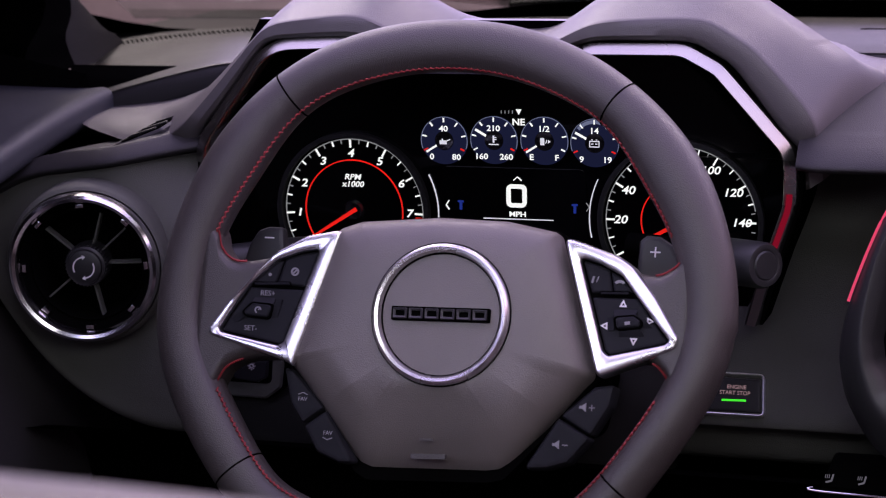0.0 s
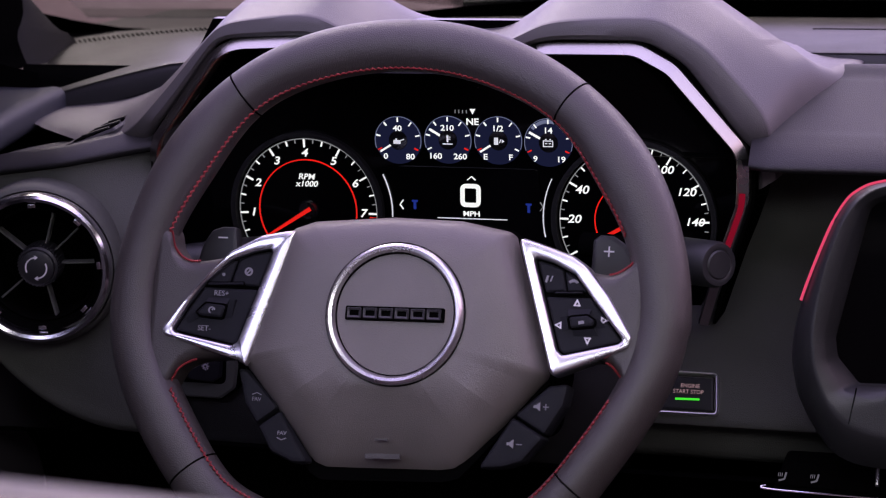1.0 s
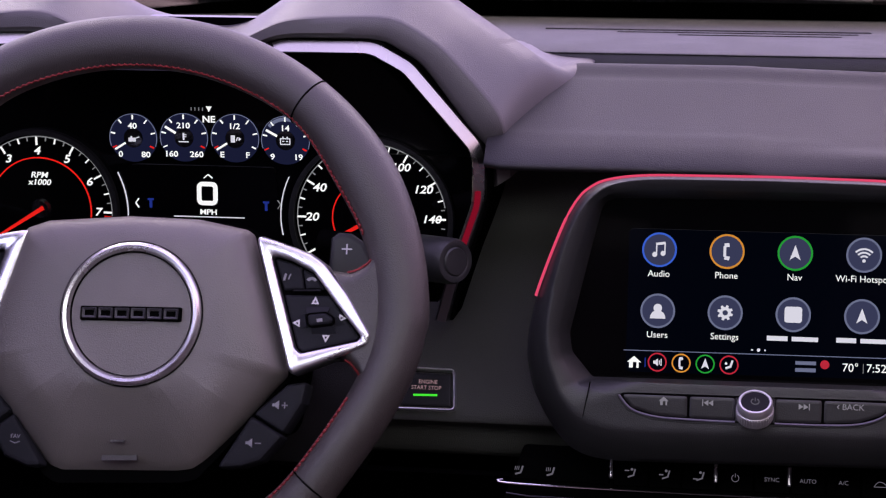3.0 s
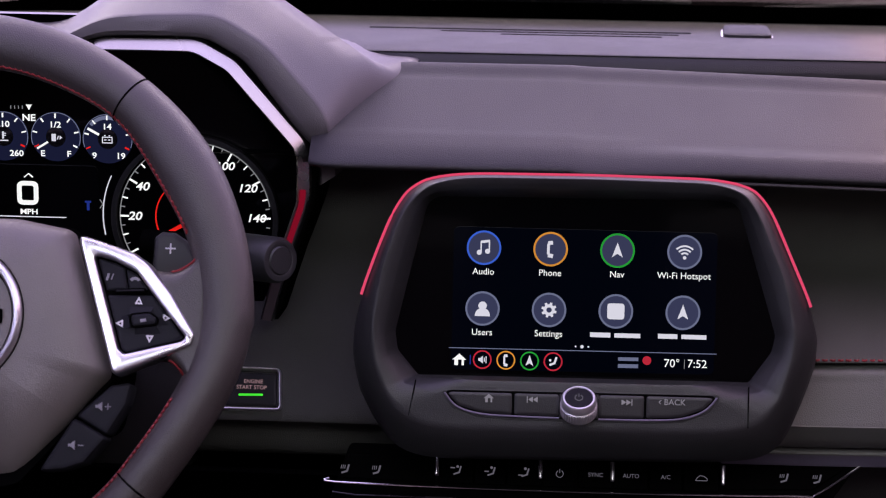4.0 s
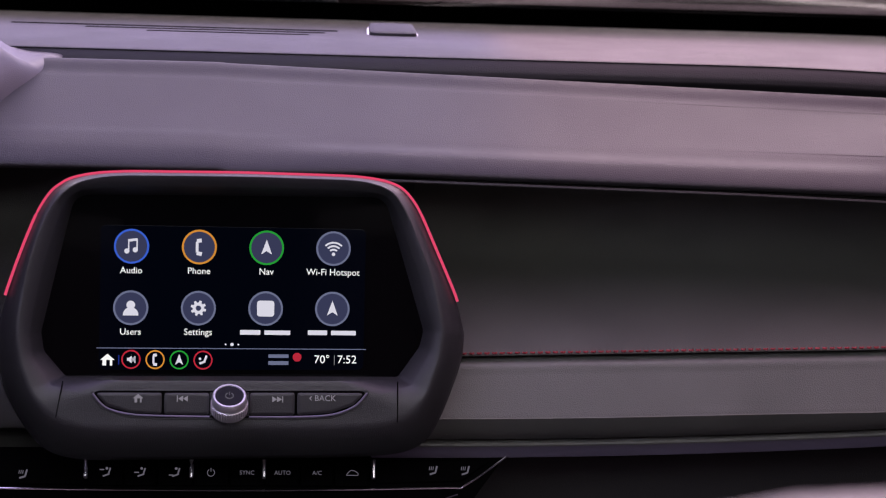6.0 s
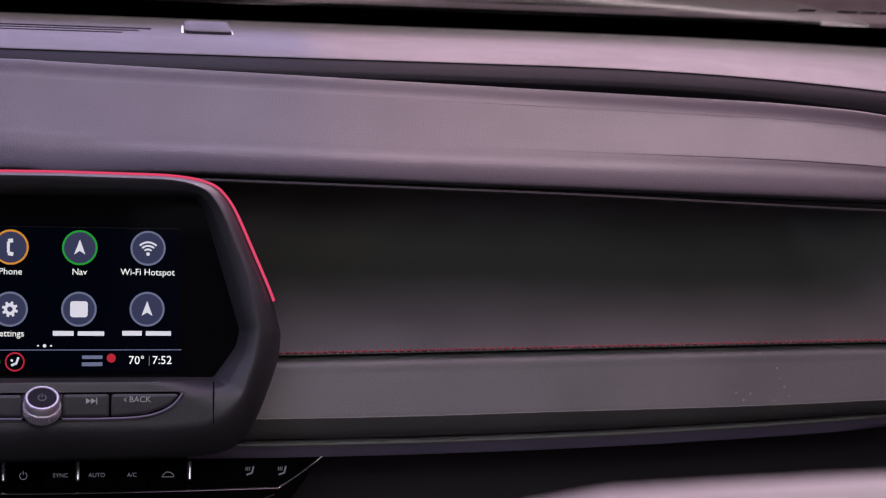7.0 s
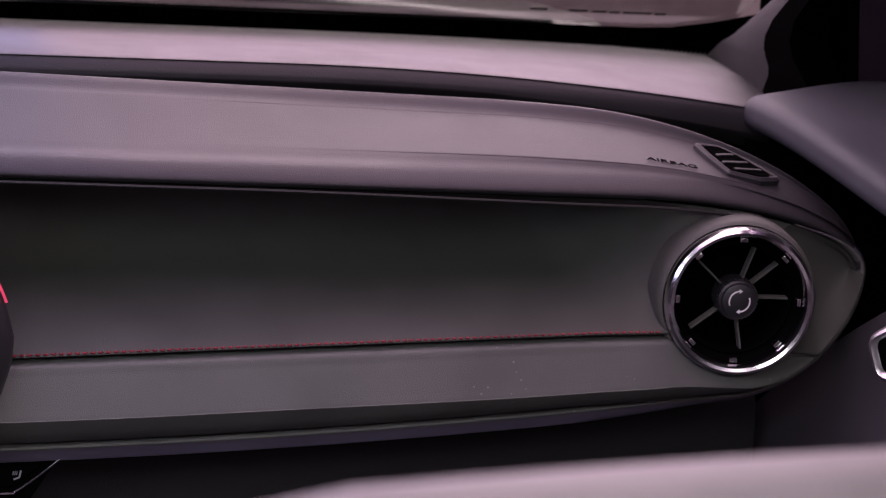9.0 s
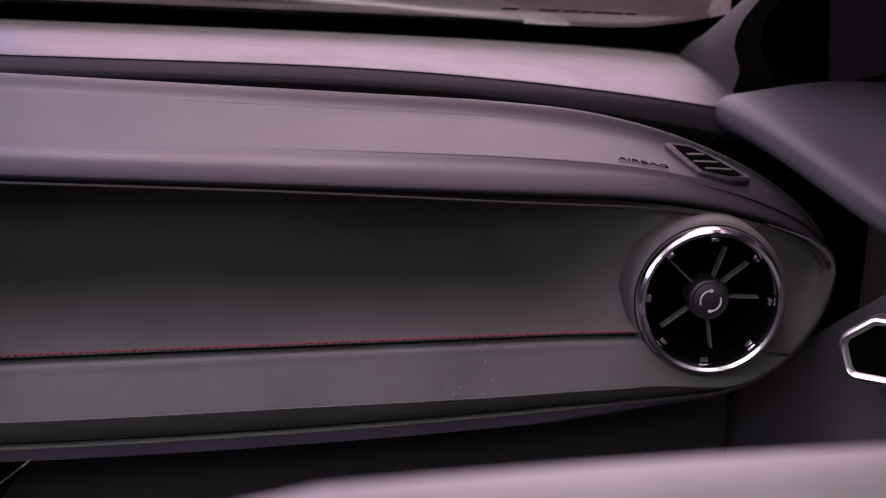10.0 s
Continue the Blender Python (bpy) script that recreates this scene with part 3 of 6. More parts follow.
part("liner", loops([arch(0.0, 0.03), arch(0.0, 0.0), arch(0.0, -0.03)], False), PANE, cluster, "gloss black liner of the hood")
for keep, words in ((lambda x: x < -0.062, "polished chrome bezel over the rev counter"), (lambda x: x > 0.056, "polished chrome bezel over the speedometer")):
    rows = [arch(g0, y) for g0, y in ((0.0, -0.03), (0.0, -0.0462), (0.001, -0.0475), (0.0076, -0.0428), (0.0085, -0.034))]
    use = [i for i, p in enumerate(rows[0]) if keep(p[0]) and p[2] > 0.02]
    part("bezel", loops([[r[i] for i in use] for r in rows], False), BROWMETAL, cluster, words)
for keep, mat in ((lambda x: x < -0.1, GLOSS), (lambda x: x > 0.056, DARKMETAL)):
    rows = [arch(g0, y) for g0, y in ((0.0, -0.03), (0.0, -0.044), (0.0012, -0.0455), (0.0068, -0.044), (0.0085, -0.034))]
    use = [i for i, p in enumerate(rows[0]) if keep(p[0]) and p[2] < 0.026]
    part("bezel_end", loops([[r[i] for i in use] for r in rows], False), mat, cluster)
rows = [arch(g0, y) for g0, y in ((0.0, -0.03), (0.0, -0.044), (0.0085, -0.040))]
use = [i for i, p in enumerate(rows[0]) if -0.115 < p[0] < 0.075]
part("bridge", loops([[r[i] for i in use] for r in rows], False), SHADE, cluster)
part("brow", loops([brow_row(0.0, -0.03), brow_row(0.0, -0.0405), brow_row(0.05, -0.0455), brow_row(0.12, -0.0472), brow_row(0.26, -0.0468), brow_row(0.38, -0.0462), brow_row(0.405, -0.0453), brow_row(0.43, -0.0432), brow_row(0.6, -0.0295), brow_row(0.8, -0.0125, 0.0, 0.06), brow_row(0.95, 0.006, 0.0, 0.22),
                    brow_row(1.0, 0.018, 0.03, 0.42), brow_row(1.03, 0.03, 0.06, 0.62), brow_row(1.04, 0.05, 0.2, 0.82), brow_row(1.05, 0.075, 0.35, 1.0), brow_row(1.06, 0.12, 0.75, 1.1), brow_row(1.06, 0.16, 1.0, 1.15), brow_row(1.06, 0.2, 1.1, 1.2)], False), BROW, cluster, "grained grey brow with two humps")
part("cheek", loops([arch(0.0085, -0.036), arch(0.0105, -0.034), arch(0.013, 0.03)], False), DARK, cluster)
part("dial_backing", slab([(-0.225, -0.06), (0.16, -0.06), (0.178, -0.018), (0.194, 0.045), (0.14, 0.13), (-0.18, 0.13), (-0.225, 0.05)], [(0, 0.0), (0, 0.01)]), PANE, cluster, "black glossy dial face")
part("lower_shroud", box(-0.222, 0.11, -0.03, 0.0, -0.075, -0.052), BLACK, cluster)


def polar(cx, cz, r, deg):
    return cx + r * math.cos(radians(deg)), cz + r * math.sin(radians(deg))


def dial(name, cx, cz, r, numbers, first, step, ticks, red_ring, needle, label):
    d = part(name, merge(band(cx, cz, r + 0.001, r + 0.0045, -0.006, 0.0, 64)), SHADE, cluster, label)
    part("dial_face", plate(circle(cx, cz, r, 48), -0.001, 0.0, 0.0002), PANE, d)
    part("dial_rim_line", band(cx, cz, r - 0.0012, r - 0.0005, -0.0016, -0.0008, 64, 10 if red_ring[2] else -25, 210), L_DIM, d)
    part("red_ring", band(cx, cz, red_ring[0], red_ring[0] + 0.0008, -0.0018, -0.0008, 48, red_ring[1], red_ring[3]), L_RED, d, "thin red ring")
    for k in range(ticks):
        deg = first - step * k / 2
        big = k % 2 == 0
        r1 = r - 0.001
        r0 = r1 - (0.0058 if big else 0.0036)
        a, b = polar(cx, cz, r0, deg), polar(cx, cz, r1, deg)
        part("tick", bar(*a, *b, 0.0012 if big else 0.0009, -0.002, -0.0008), L_WHITE, d)
        if k < ticks - 1:
            a, b = polar(cx, cz, r - 0.0038, deg - step / 4), polar(cx, cz, r - 0.0012, deg - step / 4)
            part("fine_tick", bar(*a, *b, 0.0006, -0.002, -0.0008), L_DIM, d)
    for k, txt in enumerate(numbers):
        deg = first - step * k
        u, v = polar(cx, cz, r - 0.0108, deg)
        part("numeral", letters(txt, 0.0078 if len(txt) < 3 else 0.0074, u, v, -0.002, lean=0.2, wide=1.18, bold=0.018), L_WHITE, d)
    u, v = polar(cx, cz, r * 0.82, needle)
    u0, v0 = polar(cx, cz, 0.003, needle + 180)
    dirv = Vector((u - u0, v - v0)).normalized()
    nn = Vector((-dirv.y, dirv.x))
    pts = [Vector((u0, v0)) + nn * 0.0015, Vector((u, v)) + nn * 0.0007, Vector((u, v)) - nn * 0.0007, Vector((u0, v0)) - nn * 0.0015]
    part("needle", plate(pts, -0.0052, -0.0038, 0.0003), L_RED, d, "glowing red needle")
    part("needle_hub", moved(lathe([(0.0, -0.0036), (0.006, -0.0034), (0.0075, -0.001)], 24), Matrix.Translation((cx, 0, cz))), GLOSS, d)
    return d


tach = dial("tachometer", -0.1155, -0.0036, 0.0515, (" ", "1", "2", "3", "4", "5", "6", "7", "8"), 214.3, 30.8, 16, (0.0355, -10, 0, 218), 212, "round rev counter with a red needle")
for k, (txt, z) in enumerate((("RPM", 0.0203), ("x1000", 0.0152))):
    part("caption", letters(txt, 0.0056, -0.1155, z, -0.002, lean=0.2, wide=1.15, bold=0.015), L_WHITE, tach)
part("red_line", band(-0.1155, -0.0036, 0.0455, 0.0505, -0.0022, -0.0008, 8, -26, -4), L_RED, tach)
speedo = dial("speedometer", 0.1153, -0.0036, 0.0515, ("0", "20", "40", "60", "80", "100", "120", "140", "160"), 209.5, 29.8, 17, (0.0262, 100, 1, 222), 209, "round speedometer with a red needle")

# four small gauges in a row
for k, (cx, cz, top, lo, hi, ang) in enumerate(((-0.048, 0.0475, "40", "0", "80", 212), (-0.0126, 0.0485, "210", "160", "260", 150), (0.0227, 0.0488, "1/2", "E", "F", 212), (0.0574, 0.0482, "14", "9", "19", 152))):
    gz = part("small_gauge", lathe([(0, -0.0012), (0.0105, -0.0012), (0.0164, -0.001), (0.0166, 0)], 40), L_NAVY, cluster, "small round gauge with navy face", at=pose(cx, 0, cz))
    part("gauge_hub", lathe([(0, -0.0019), (0.0064, -0.0018), (0.0068, -0.001)], 28), GLOSS, gz)
    part("gauge_rim", band(0, 0, 0.0162, 0.0166, -0.0016, -0.001, 40, -20, 200), L_ICONRIM, gz)
    for j in range(7):
        deg = 205 - j * 38.3
        a, b = polar(0, 0, 0.0128, deg), polar(0, 0, 0.0158, deg)
        part("tick", bar(*a, *b, 0.0009, -0.002, -0.001), L_RED if (j == 6 and k != 2) or (j == 0 and k in (0, 2, 3)) else L_WHITE, gz)
    a, b = polar(0, 0, 0.0062, ang), polar(0, 0, 0.0148, ang)
    part("pointer", bar(*a, *b, 0.0014, -0.0024, -0.001), L_WHITE, gz)
    part("numeral", letters(top, 0.0055, 0, 0.0083, -0.0022, wide=1.15, bold=0.018), L_WHITE, gz)
    part("numeral", letters(lo, 0.0055, -0.0088, -0.0112, -0.0022, wide=1.15, bold=0.018), L_WHITE, gz)
    part("numeral", letters(hi, 0.0055, 0.0088, -0.0112, -0.0022, wide=1.15, bold=0.018), L_WHITE, gz)
    if k == 0:
        sym = merge(bar(-0.003, -0.001, 0.002, -0.001, 0.0026, -0.0024, -0.0018), bar(0.002, 0, 0.0045, 0.001, 0.0006, -0.0024, -0.0018), bar(-0.001, 0.0002, -0.001, 0.0014, 0.001, -0.0024, -0.0018))
    elif k == 1:
        sym = merge(bar(0, -0.0014, 0, 0.0034, 0.0011, -0.0024, -0.0018), bar(0, 0.0022, 0.002, 0.0022, 0.0005, -0.0024, -0.0018), bar(0, 0.0008, 0.002, 0.0008, 0.0005, -0.0024, -0.0018), bar(-0.0034, -0.0026, 0.0034, -0.0026, 0.0007, -0.0024, -0.0018))
    elif k == 2:
        sym = merge(bar(-0.0012, -0.0026, -0.0012, 0.0022, 0.0028, -0.0024, -0.0018), bar(0.0012, -0.0014, 0.002, 0.001, 0.0006, -0.0024, -0.0018), slab([(0.0028, 0.001), (0.0046, -0.0002), (0.0028, -0.0014)], [(0, -0.0024), (0, -0.0018)]))
    else:
        sym = merge(*[bar(*s, 0.0006, -0.0024, -0.0018) for s in ((-0.0034, 0.0014, 0.0034, 0.0014), (-0.0034, -0.0024, 0.0034, -0.0024), (-0.0032, 0.0014, -0.0032, -0.0024), (0.0032, 0.0014, 0.0032, -0.0024), (-0.002, 0.0024, -0.001, 0.0024), (0.001, 0.0024, 0.002, 0.0024), (-0.002, -0.0004, -0.0006, -0.0004), (0.0006, -0.0004, 0.002, -0.0004))])
    part("symbol", sym, L_GLYPH, gz)
part("charge_band", band(0.0574, 0.0482, 0.0132, 0.0156, -0.0016, -0.001, 24, 40, 140), L_ICONRIM, cluster)

# the middle display
show = part("display", plate(rounded([(-0.058, -0.05), (0.058, -0.05), (0.05, 0.03), (-0.05, 0.03)], 0.004), -0.0012, 0, 0.0003), PANE, cluster, "black driver display with a lit zero")
part("compass_word", letters("NE", 0.0062, 0.0052, 0.0614, -0.0022, wide=1.15, bold=0.02), L_WHITE, show)
part("compass_mark", slab([(0.0035, 0.0702), (0.0073, 0.0702), (0.0054, 0.0666)], [(0, -0.0022), (0, -0.0012)]), L_WHITE, show)
for k in range(4):
    part("compass_tick", bar(-0.0068 + 0.0026 * k, 0.0672, -0.0068 + 0.0026 * k, 0.0694, 0.0004, -0.0022, -0.0012), L_DIM, show)
part("caret", merge(bar(0.0006, 0.0213, 0.0035, 0.0238, 0.0007, -0.0022, -0.0012), bar(0.0035, 0.0238, 0.0064, 0.0213, 0.0007, -0.0022, -0.0012)), L_WHITE, show)
zero = rounded([(-0.0046, 0.0026), (0.0096, 0.0026), (0.0098, 0.0186), (-0.0044, 0.0186)], 0.0042, 6)
hole = inset(zero, 0.0029)
ring_rows = [[(p[0], y, p[1]) for p in pts] for pts, y in ((hole, -0.001), (hole, -0.0024), (zero, -0.0024), (zero, -0.001))]
part("speed_digit", loops(ring_rows + [ring_rows[0]]), L_WHITE, show, "large white zero")
part("unit_word", letters("MPH", 0.005, 0.0032, -0.0022, -0.0022, wide=1.2, bold=0.02), L_WHITE, show)
part("rule", bar(-0.0212, -0.0056, 0.0282, -0.0056, 0.0005, -0.0022, -0.0012), L_GLYPH, show)
part("chevron", merge(bar(-0.0478, 0.0028, -0.0455, 0.006, 0.0007, -0.0022, -0.0012), bar(-0.0478, 0.0028, -0.0455, -0.0004, 0.0007, -0.0022, -0.0012)), L_WHITE, show)
part("chevron", merge(bar(0.0532, 0.0044, 0.0512, 0.0074, 0.0005, -0.0022, -0.0012), bar(0.0532, 0.0044, 0.0512, 0.0014, 0.0005, -0.0022, -0.0012)), L_DIM, show)
for cx in (-0.0372, 0.0432):
    part("blue_mark", merge(bar(cx - 0.002, 0.0056, cx + 0.002, 0.0056, 0.0012, -0.0022, -0.0012), bar(cx, -0.0002, cx, 0.005, 0.0018, -0.0019, -0.0014)), L_BLUE, show)
part("side_arc", band(-0.1155, -0.0036, 0.0618, 0.0624, -0.0022, -0.001, 24, -12, 26), L_GLYPH, cluster)
part("side_arc", band(0.1153, -0.0036, 0.0618, 0.0624, -0.0022, -0.001, 24, 154, 192), L_GLYPH, cluster)

# a glowing red tube paints the reflection along the bezel's lower end
pts = outline(BEZEL, 0.004)
low = [(p.x, -0.0465, p.y) for p in pts if p.x > 0.15 and -0.06 < p.y < 0.036]
part("ambient_light", tube(catmull(low, 3), 0.0019, 8), L_DEEPRED, cluster, "red glowing line for light reflected on the bezel")
# ---- steering wheel ----
wheel = thing("steering_wheel", pose(-0.362, 1.128, 0.8346, -22), "dark leather sports steering wheel with red stitching", "steering wheel")
RC = 0.1659


def rim_point(a, r=RC):
    """a in degrees from the right, going up; the lowest arc is flattened."""
    s = math.sin(radians(a))
    flat = 1 - 0.06 * smooth01(0.72, 0.95, -s)
    r *= (1 - 0.06 * smooth01(0.0, 0.62, -s)) * (1 + 0.024 * math.exp(-((a - 125) / 22) ** 2))
    return r * math.cos(radians(a)) - 0.0022, r * s * flat


def grip_at(a):
    """How far the thumb grips swell at the angle a."""
    return math.exp(-((a - 33) / 13) ** 2) + math.exp(-((a - 147) / 13) ** 2) + 0.7 * math.exp(-((a - 335) / 18) ** 2) + 0.7 * math.exp(-((a - 205) / 18) ** 2)


def rim_section(a):
    """Centre, half width and half depth of the rim at the angle a."""
    grip, slim = grip_at(a), math.exp(-((a - 52) / 10) ** 2) + math.exp(-((a - 126) / 10) ** 2)
    thin = 0.003 * math.exp(-((a - 333) / 22) ** 2)
    cx, cz = rim_point(a, RC - 0.001 * grip - thin + 0.0007 * slim)
    return cx, cz, 0.0162 + 0.0022 * grip - thin - 0.0009 * slim, 0.0158 + 0.002 * grip


rows = []
N = 200
for k in range(N):
    a = 360 * k / N
    cx, cz, rad, dep = rim_section(a)
    row = []
    for j in range(32):
        b = 2 * math.pi * j / 32
        # a shallow groove where the leather is sewn together on the inner flank
        dent = 1 - 0.035 * math.exp(-((b - math.radians(214)) / 0.09) ** 2)
        row.append((cx + dent * rad * math.cos(b) * math.cos(radians(a)), dent * dep * math.sin(b), cz + dent * rad * math.cos(b) * math.sin(radians(a))))
    rows.append(row)
rows.append(rows[0])
bm = loops(rows)
bmesh.ops.remove_doubles(bm, verts=bm.verts[:], dist=1e-7)
rim = part("rim", bm, LEATHER, wheel, "thick leather-wrapped rim")

# joints in the leather
for a in (52.0, 128.5, 221, 321):
    ca, sa = math.cos(radians(a)), math.sin(radians(a))
    cx, cz, rad, dep = rim_section(a)
    ring = [(cx + (rad + 0.0001) * math.cos(b) * ca, (dep + 0.0001) * math.sin(b), cz + (rad + 0.0001) * math.cos(b) * sa) for b in [2 * math.pi * j / 28 for j in range(28)]]
    part("leather_joint", tube(ring, 0.0006, 5, True), DARK, rim, "dark joint between two pieces of leather")

# stitches along the inner side of the rim
bm = bmesh.new()


def stitch(bm, p, q, r=0.0005):
    seg = tube([p, (Vector(p) + Vector(q)) / 2 + Vector((0, -0.0006, 0)), q], r, 5)
    me = bpy.data.meshes.new("tmp")
    seg.to_mesh(me)
    seg.free()
    bm.from_mesh(me)
    bpy.data.meshes.remove(me)


def inner_side(a, turn=214.0):
    """A point on the rim's front inner flank; turn goes round its section."""
    cx, cz, rad, dep = rim_section(a % 360)
    b = radians(turn)
    return Vector((cx + rad * math.cos(b) * math.cos(radians(a)), dep * math.sin(b), cz + rad * math.cos(b) * math.sin(radians(a))))


# slanted threads, each crossing the seam
a = 0.0
while a < 360:
    if not (-19 < (a + 180) % 360 - 180 < 19 or 162 < a < 201):
        # the seam lies deeper along the upper half
        mid = 214 - 15 * max(0.0, math.sin(radians(a)))
        stitch(bm, inner_side(a, mid - 4), inner_side(a + 0.75, mid + 4), 0.00058)
        stitch(bm, inner_side(a + 0.2, mid), inner_side(a + 1.2, mid), 0.0006)
    a += 1.42
part("rim_stitching", bm, RED, rim, "zigzag red stitching", kind="stuff")


# airbag cover
HUB = [(-0.068, 0.0493), (-0.0537, 0.0544), (-0.0034, 0.0586), (0.0392, 0.0577), (0.071, 0.052), (0.0978, -0.0323), (0.0921, -0.0382), (0.0762, -0.0573), (0.0556, -0.0816), (0.0448, -0.0938), (0.0359, -0.0961), (-0.0393, -0.0997), (-0.0464, -0.0959), (-0.0531, -0.0856), (-0.0694, -0.063), (-0.0912, -0.0368), (-0.0941, -0.0336)]
hub_pts = rounded(HUB, 0.006, 6)
bm = dome(hub_pts, (0.003, -0.012), [(0.04, -0.0195)] + [(0.05 * k, -0.0195 + 0.0035 * (0.05 * k) ** 4) for k in range(1, 15)] + [(0.76, -0.0178), (0.82, -0.0168), (0.88, -0.0152), (0.93, -0.0128), (0.97, -0.009), (1.0, -0.002), (1.0, 0.03)])
def soft_max(a, r=0.004):
    """max(0, a) with a rounded corner."""
    return 0.5 * (a + math.sqrt(a * a + r * r)) - 0.5 * r * math.exp(-abs(a) / r)


for v in bm.verts:
    fold = max(0.0, soft_max(-0.042 - v.co.z - 0.1 * abs(v.co.x - 0.003)) + soft_max(abs(v.co.x - 0.003) - 0.045 + 0.4 * (v.co.z + 0.03)) * smooth01(-0.02, -0.05, v.co.z) * 0.5)
    if v.co.y < 0:
        v.co.y = min(v.co.y + 0.4 * fold, 0.019)
mark_y = min(bm.verts, key=lambda v: (v.co - Vector((0.0, -0.01, -0.0865))).length).co.y
cover = part("airbag_cover", bm, COVER, wheel, "grey-brown padded airbag cover")
part("hub_shadow_gap", slab(inset(hub_pts, -0.002), [(0, 0.0065), (0, 0.03)]), DARK, wheel)
part("hub_back", lathe([(0, 0.02), (0.05, 0.02), (0.05, 0.06), (0.04, 0.09), (0.04, 0.16)], 32), BLACK, wheel)
part("badge_ring", lathe([(0.0366, -0.0185), (0.0372, -0.0212), (0.0384, -0.0232), (0.0402, -0.0237), (0.0417, -0.0226), (0.0426, -0.0202), (0.0426, -0.017), (0.0366, -0.017)], 96, True), CHROME, cover, "polished chrome ring", at=pose(0.0066, 0, -0.0021))
part("ring_groove", band(0, 0, 0.0362, 0.0432, -0.0199, -0.017, 72), DARK, cover, at=pose(0.0066, 0, -0.0021))
badge = part("badge", plate(rounded([(-0.0305, -0.0042), (0.0305, -0.0042), (0.0305, 0.0042), (-0.0305, 0.0042)], 0.001), -0.0216, -0.0195, 0.0004), DARK, cover, "narrow black badge bar with raised metal blocks", at=pose(0.0068, 0, -0.0022, 0, -1))
for k in range(6):
    x0 = -0.0292 + 0.00985 * k
    blk = rounded([(x0, -0.0031), (x0 + 0.0088, -0.0031), (x0 + 0.0088, 0.0032), (x0, 0.0032)], 0.0006, 2)
    inn = inset(blk, 0.0015)
    rws = [[(p[0], y, p[1]) for p in pts] for pts, y in ((inn, -0.021), (inn, -0.0222), (inset(blk, 0.0004), -0.0228), (blk, -0.0222), (blk, -0.021))]
    part("badge_block", loops(rws + [rws[0]]), BADGE, badge)
part("faint_bar", bar(-0.0085, -0.0862, 0.0128, -0.0852, 0.003, mark_y - 0.0001, mark_y + 0.003), LEATHER, cover, "faint moulded marking")
part("faint_mark", bar(-0.0028, -0.0762, 0.0052, -0.0759, 0.0012, mark_y - 0.0034, mark_y), LEATHER, cover)

# chrome button frames
BZ_OUT = [(-0.0613, 0.0485), (-0.087, -0.038), (-0.0905, -0.0352), (-0.1443, -0.0209), (-0.1455, -0.0167), (-0.1344, -0.0004), (-0.1143, 0.0234), (-0.1042, 0.0336), (-0.0848, 0.0438)]
BZ_IN = [(-0.0762, 0.0354), (-0.0948, -0.0228), (-0.0983, -0.0248), (-0.1385, -0.0181), (-0.1303, -0.0037), (-0.1205, 0.0108), (-0.1035, 0.0273), (-0.0892, 0.0328)]
BR_OUT = [(0.0755, 0.049), (0.0889, 0.0453), (0.1104, 0.0382), (0.1184, 0.0331), (0.133, 0.0155), (0.1485, -0.0084), (0.1466, -0.015), (0.1031, -0.0332), (0.1003, -0.0307)]
BR_IN = [(0.0864, 0.0368), (0.0982, 0.0339), (0.1121, 0.0271), (0.1268, 0.0086), (0.1423, -0.0097), (0.1399, -0.0121), (0.1072, -0.0204), (0.1037, -0.0173)]


# leather spokes left and right: broad webs that roll back at their upper and lower edges
TOP_L = [(-0.16, 0.051), (-0.1515, 0.05), (-0.1465, 0.0455), (-0.143, 0.035), (-0.135, 0.0278), (-0.124, 0.0275), (-0.097, 0.033)]
LOW_L = [(-0.16, -0.051), (-0.1475, -0.0555), (-0.14, -0.054), (-0.1365, -0.0465), (-0.132, -0.0395), (-0.1205, -0.034), (-0.0995, -0.032)]
TOP_R = [(0.16, 0.052), (0.1545, 0.0525), (0.1495, 0.05), (0.147, 0.041), (0.1415, 0.0335), (0.129, 0.029), (0.1025, 0.034)]
LOW_R = [(0.16, -0.047), (0.153, -0.0485), (0.147, -0.046), (0.1445, -0.038), (0.14, -0.0295), (0.131, -0.023), (0.11, -0.023)]


def inside(p, pts):
    n, hit = len(pts), False
    for i in range(n):
        (x0, z0), (x1, z1) = pts[i - 1], pts[i]
        if (z0 > p[1]) != (z1 > p[1]) and p[0] < (x1 - x0) * (p[1] - z0) / (z1 - z0) + x0:
            hit = not hit
    return hit


def web_y(x):
    return -0.0092 - 0.0014 * smooth01(0.122, 0.148, abs(x)) + 0.007 * smooth01(0.15, 0.161, abs(x))


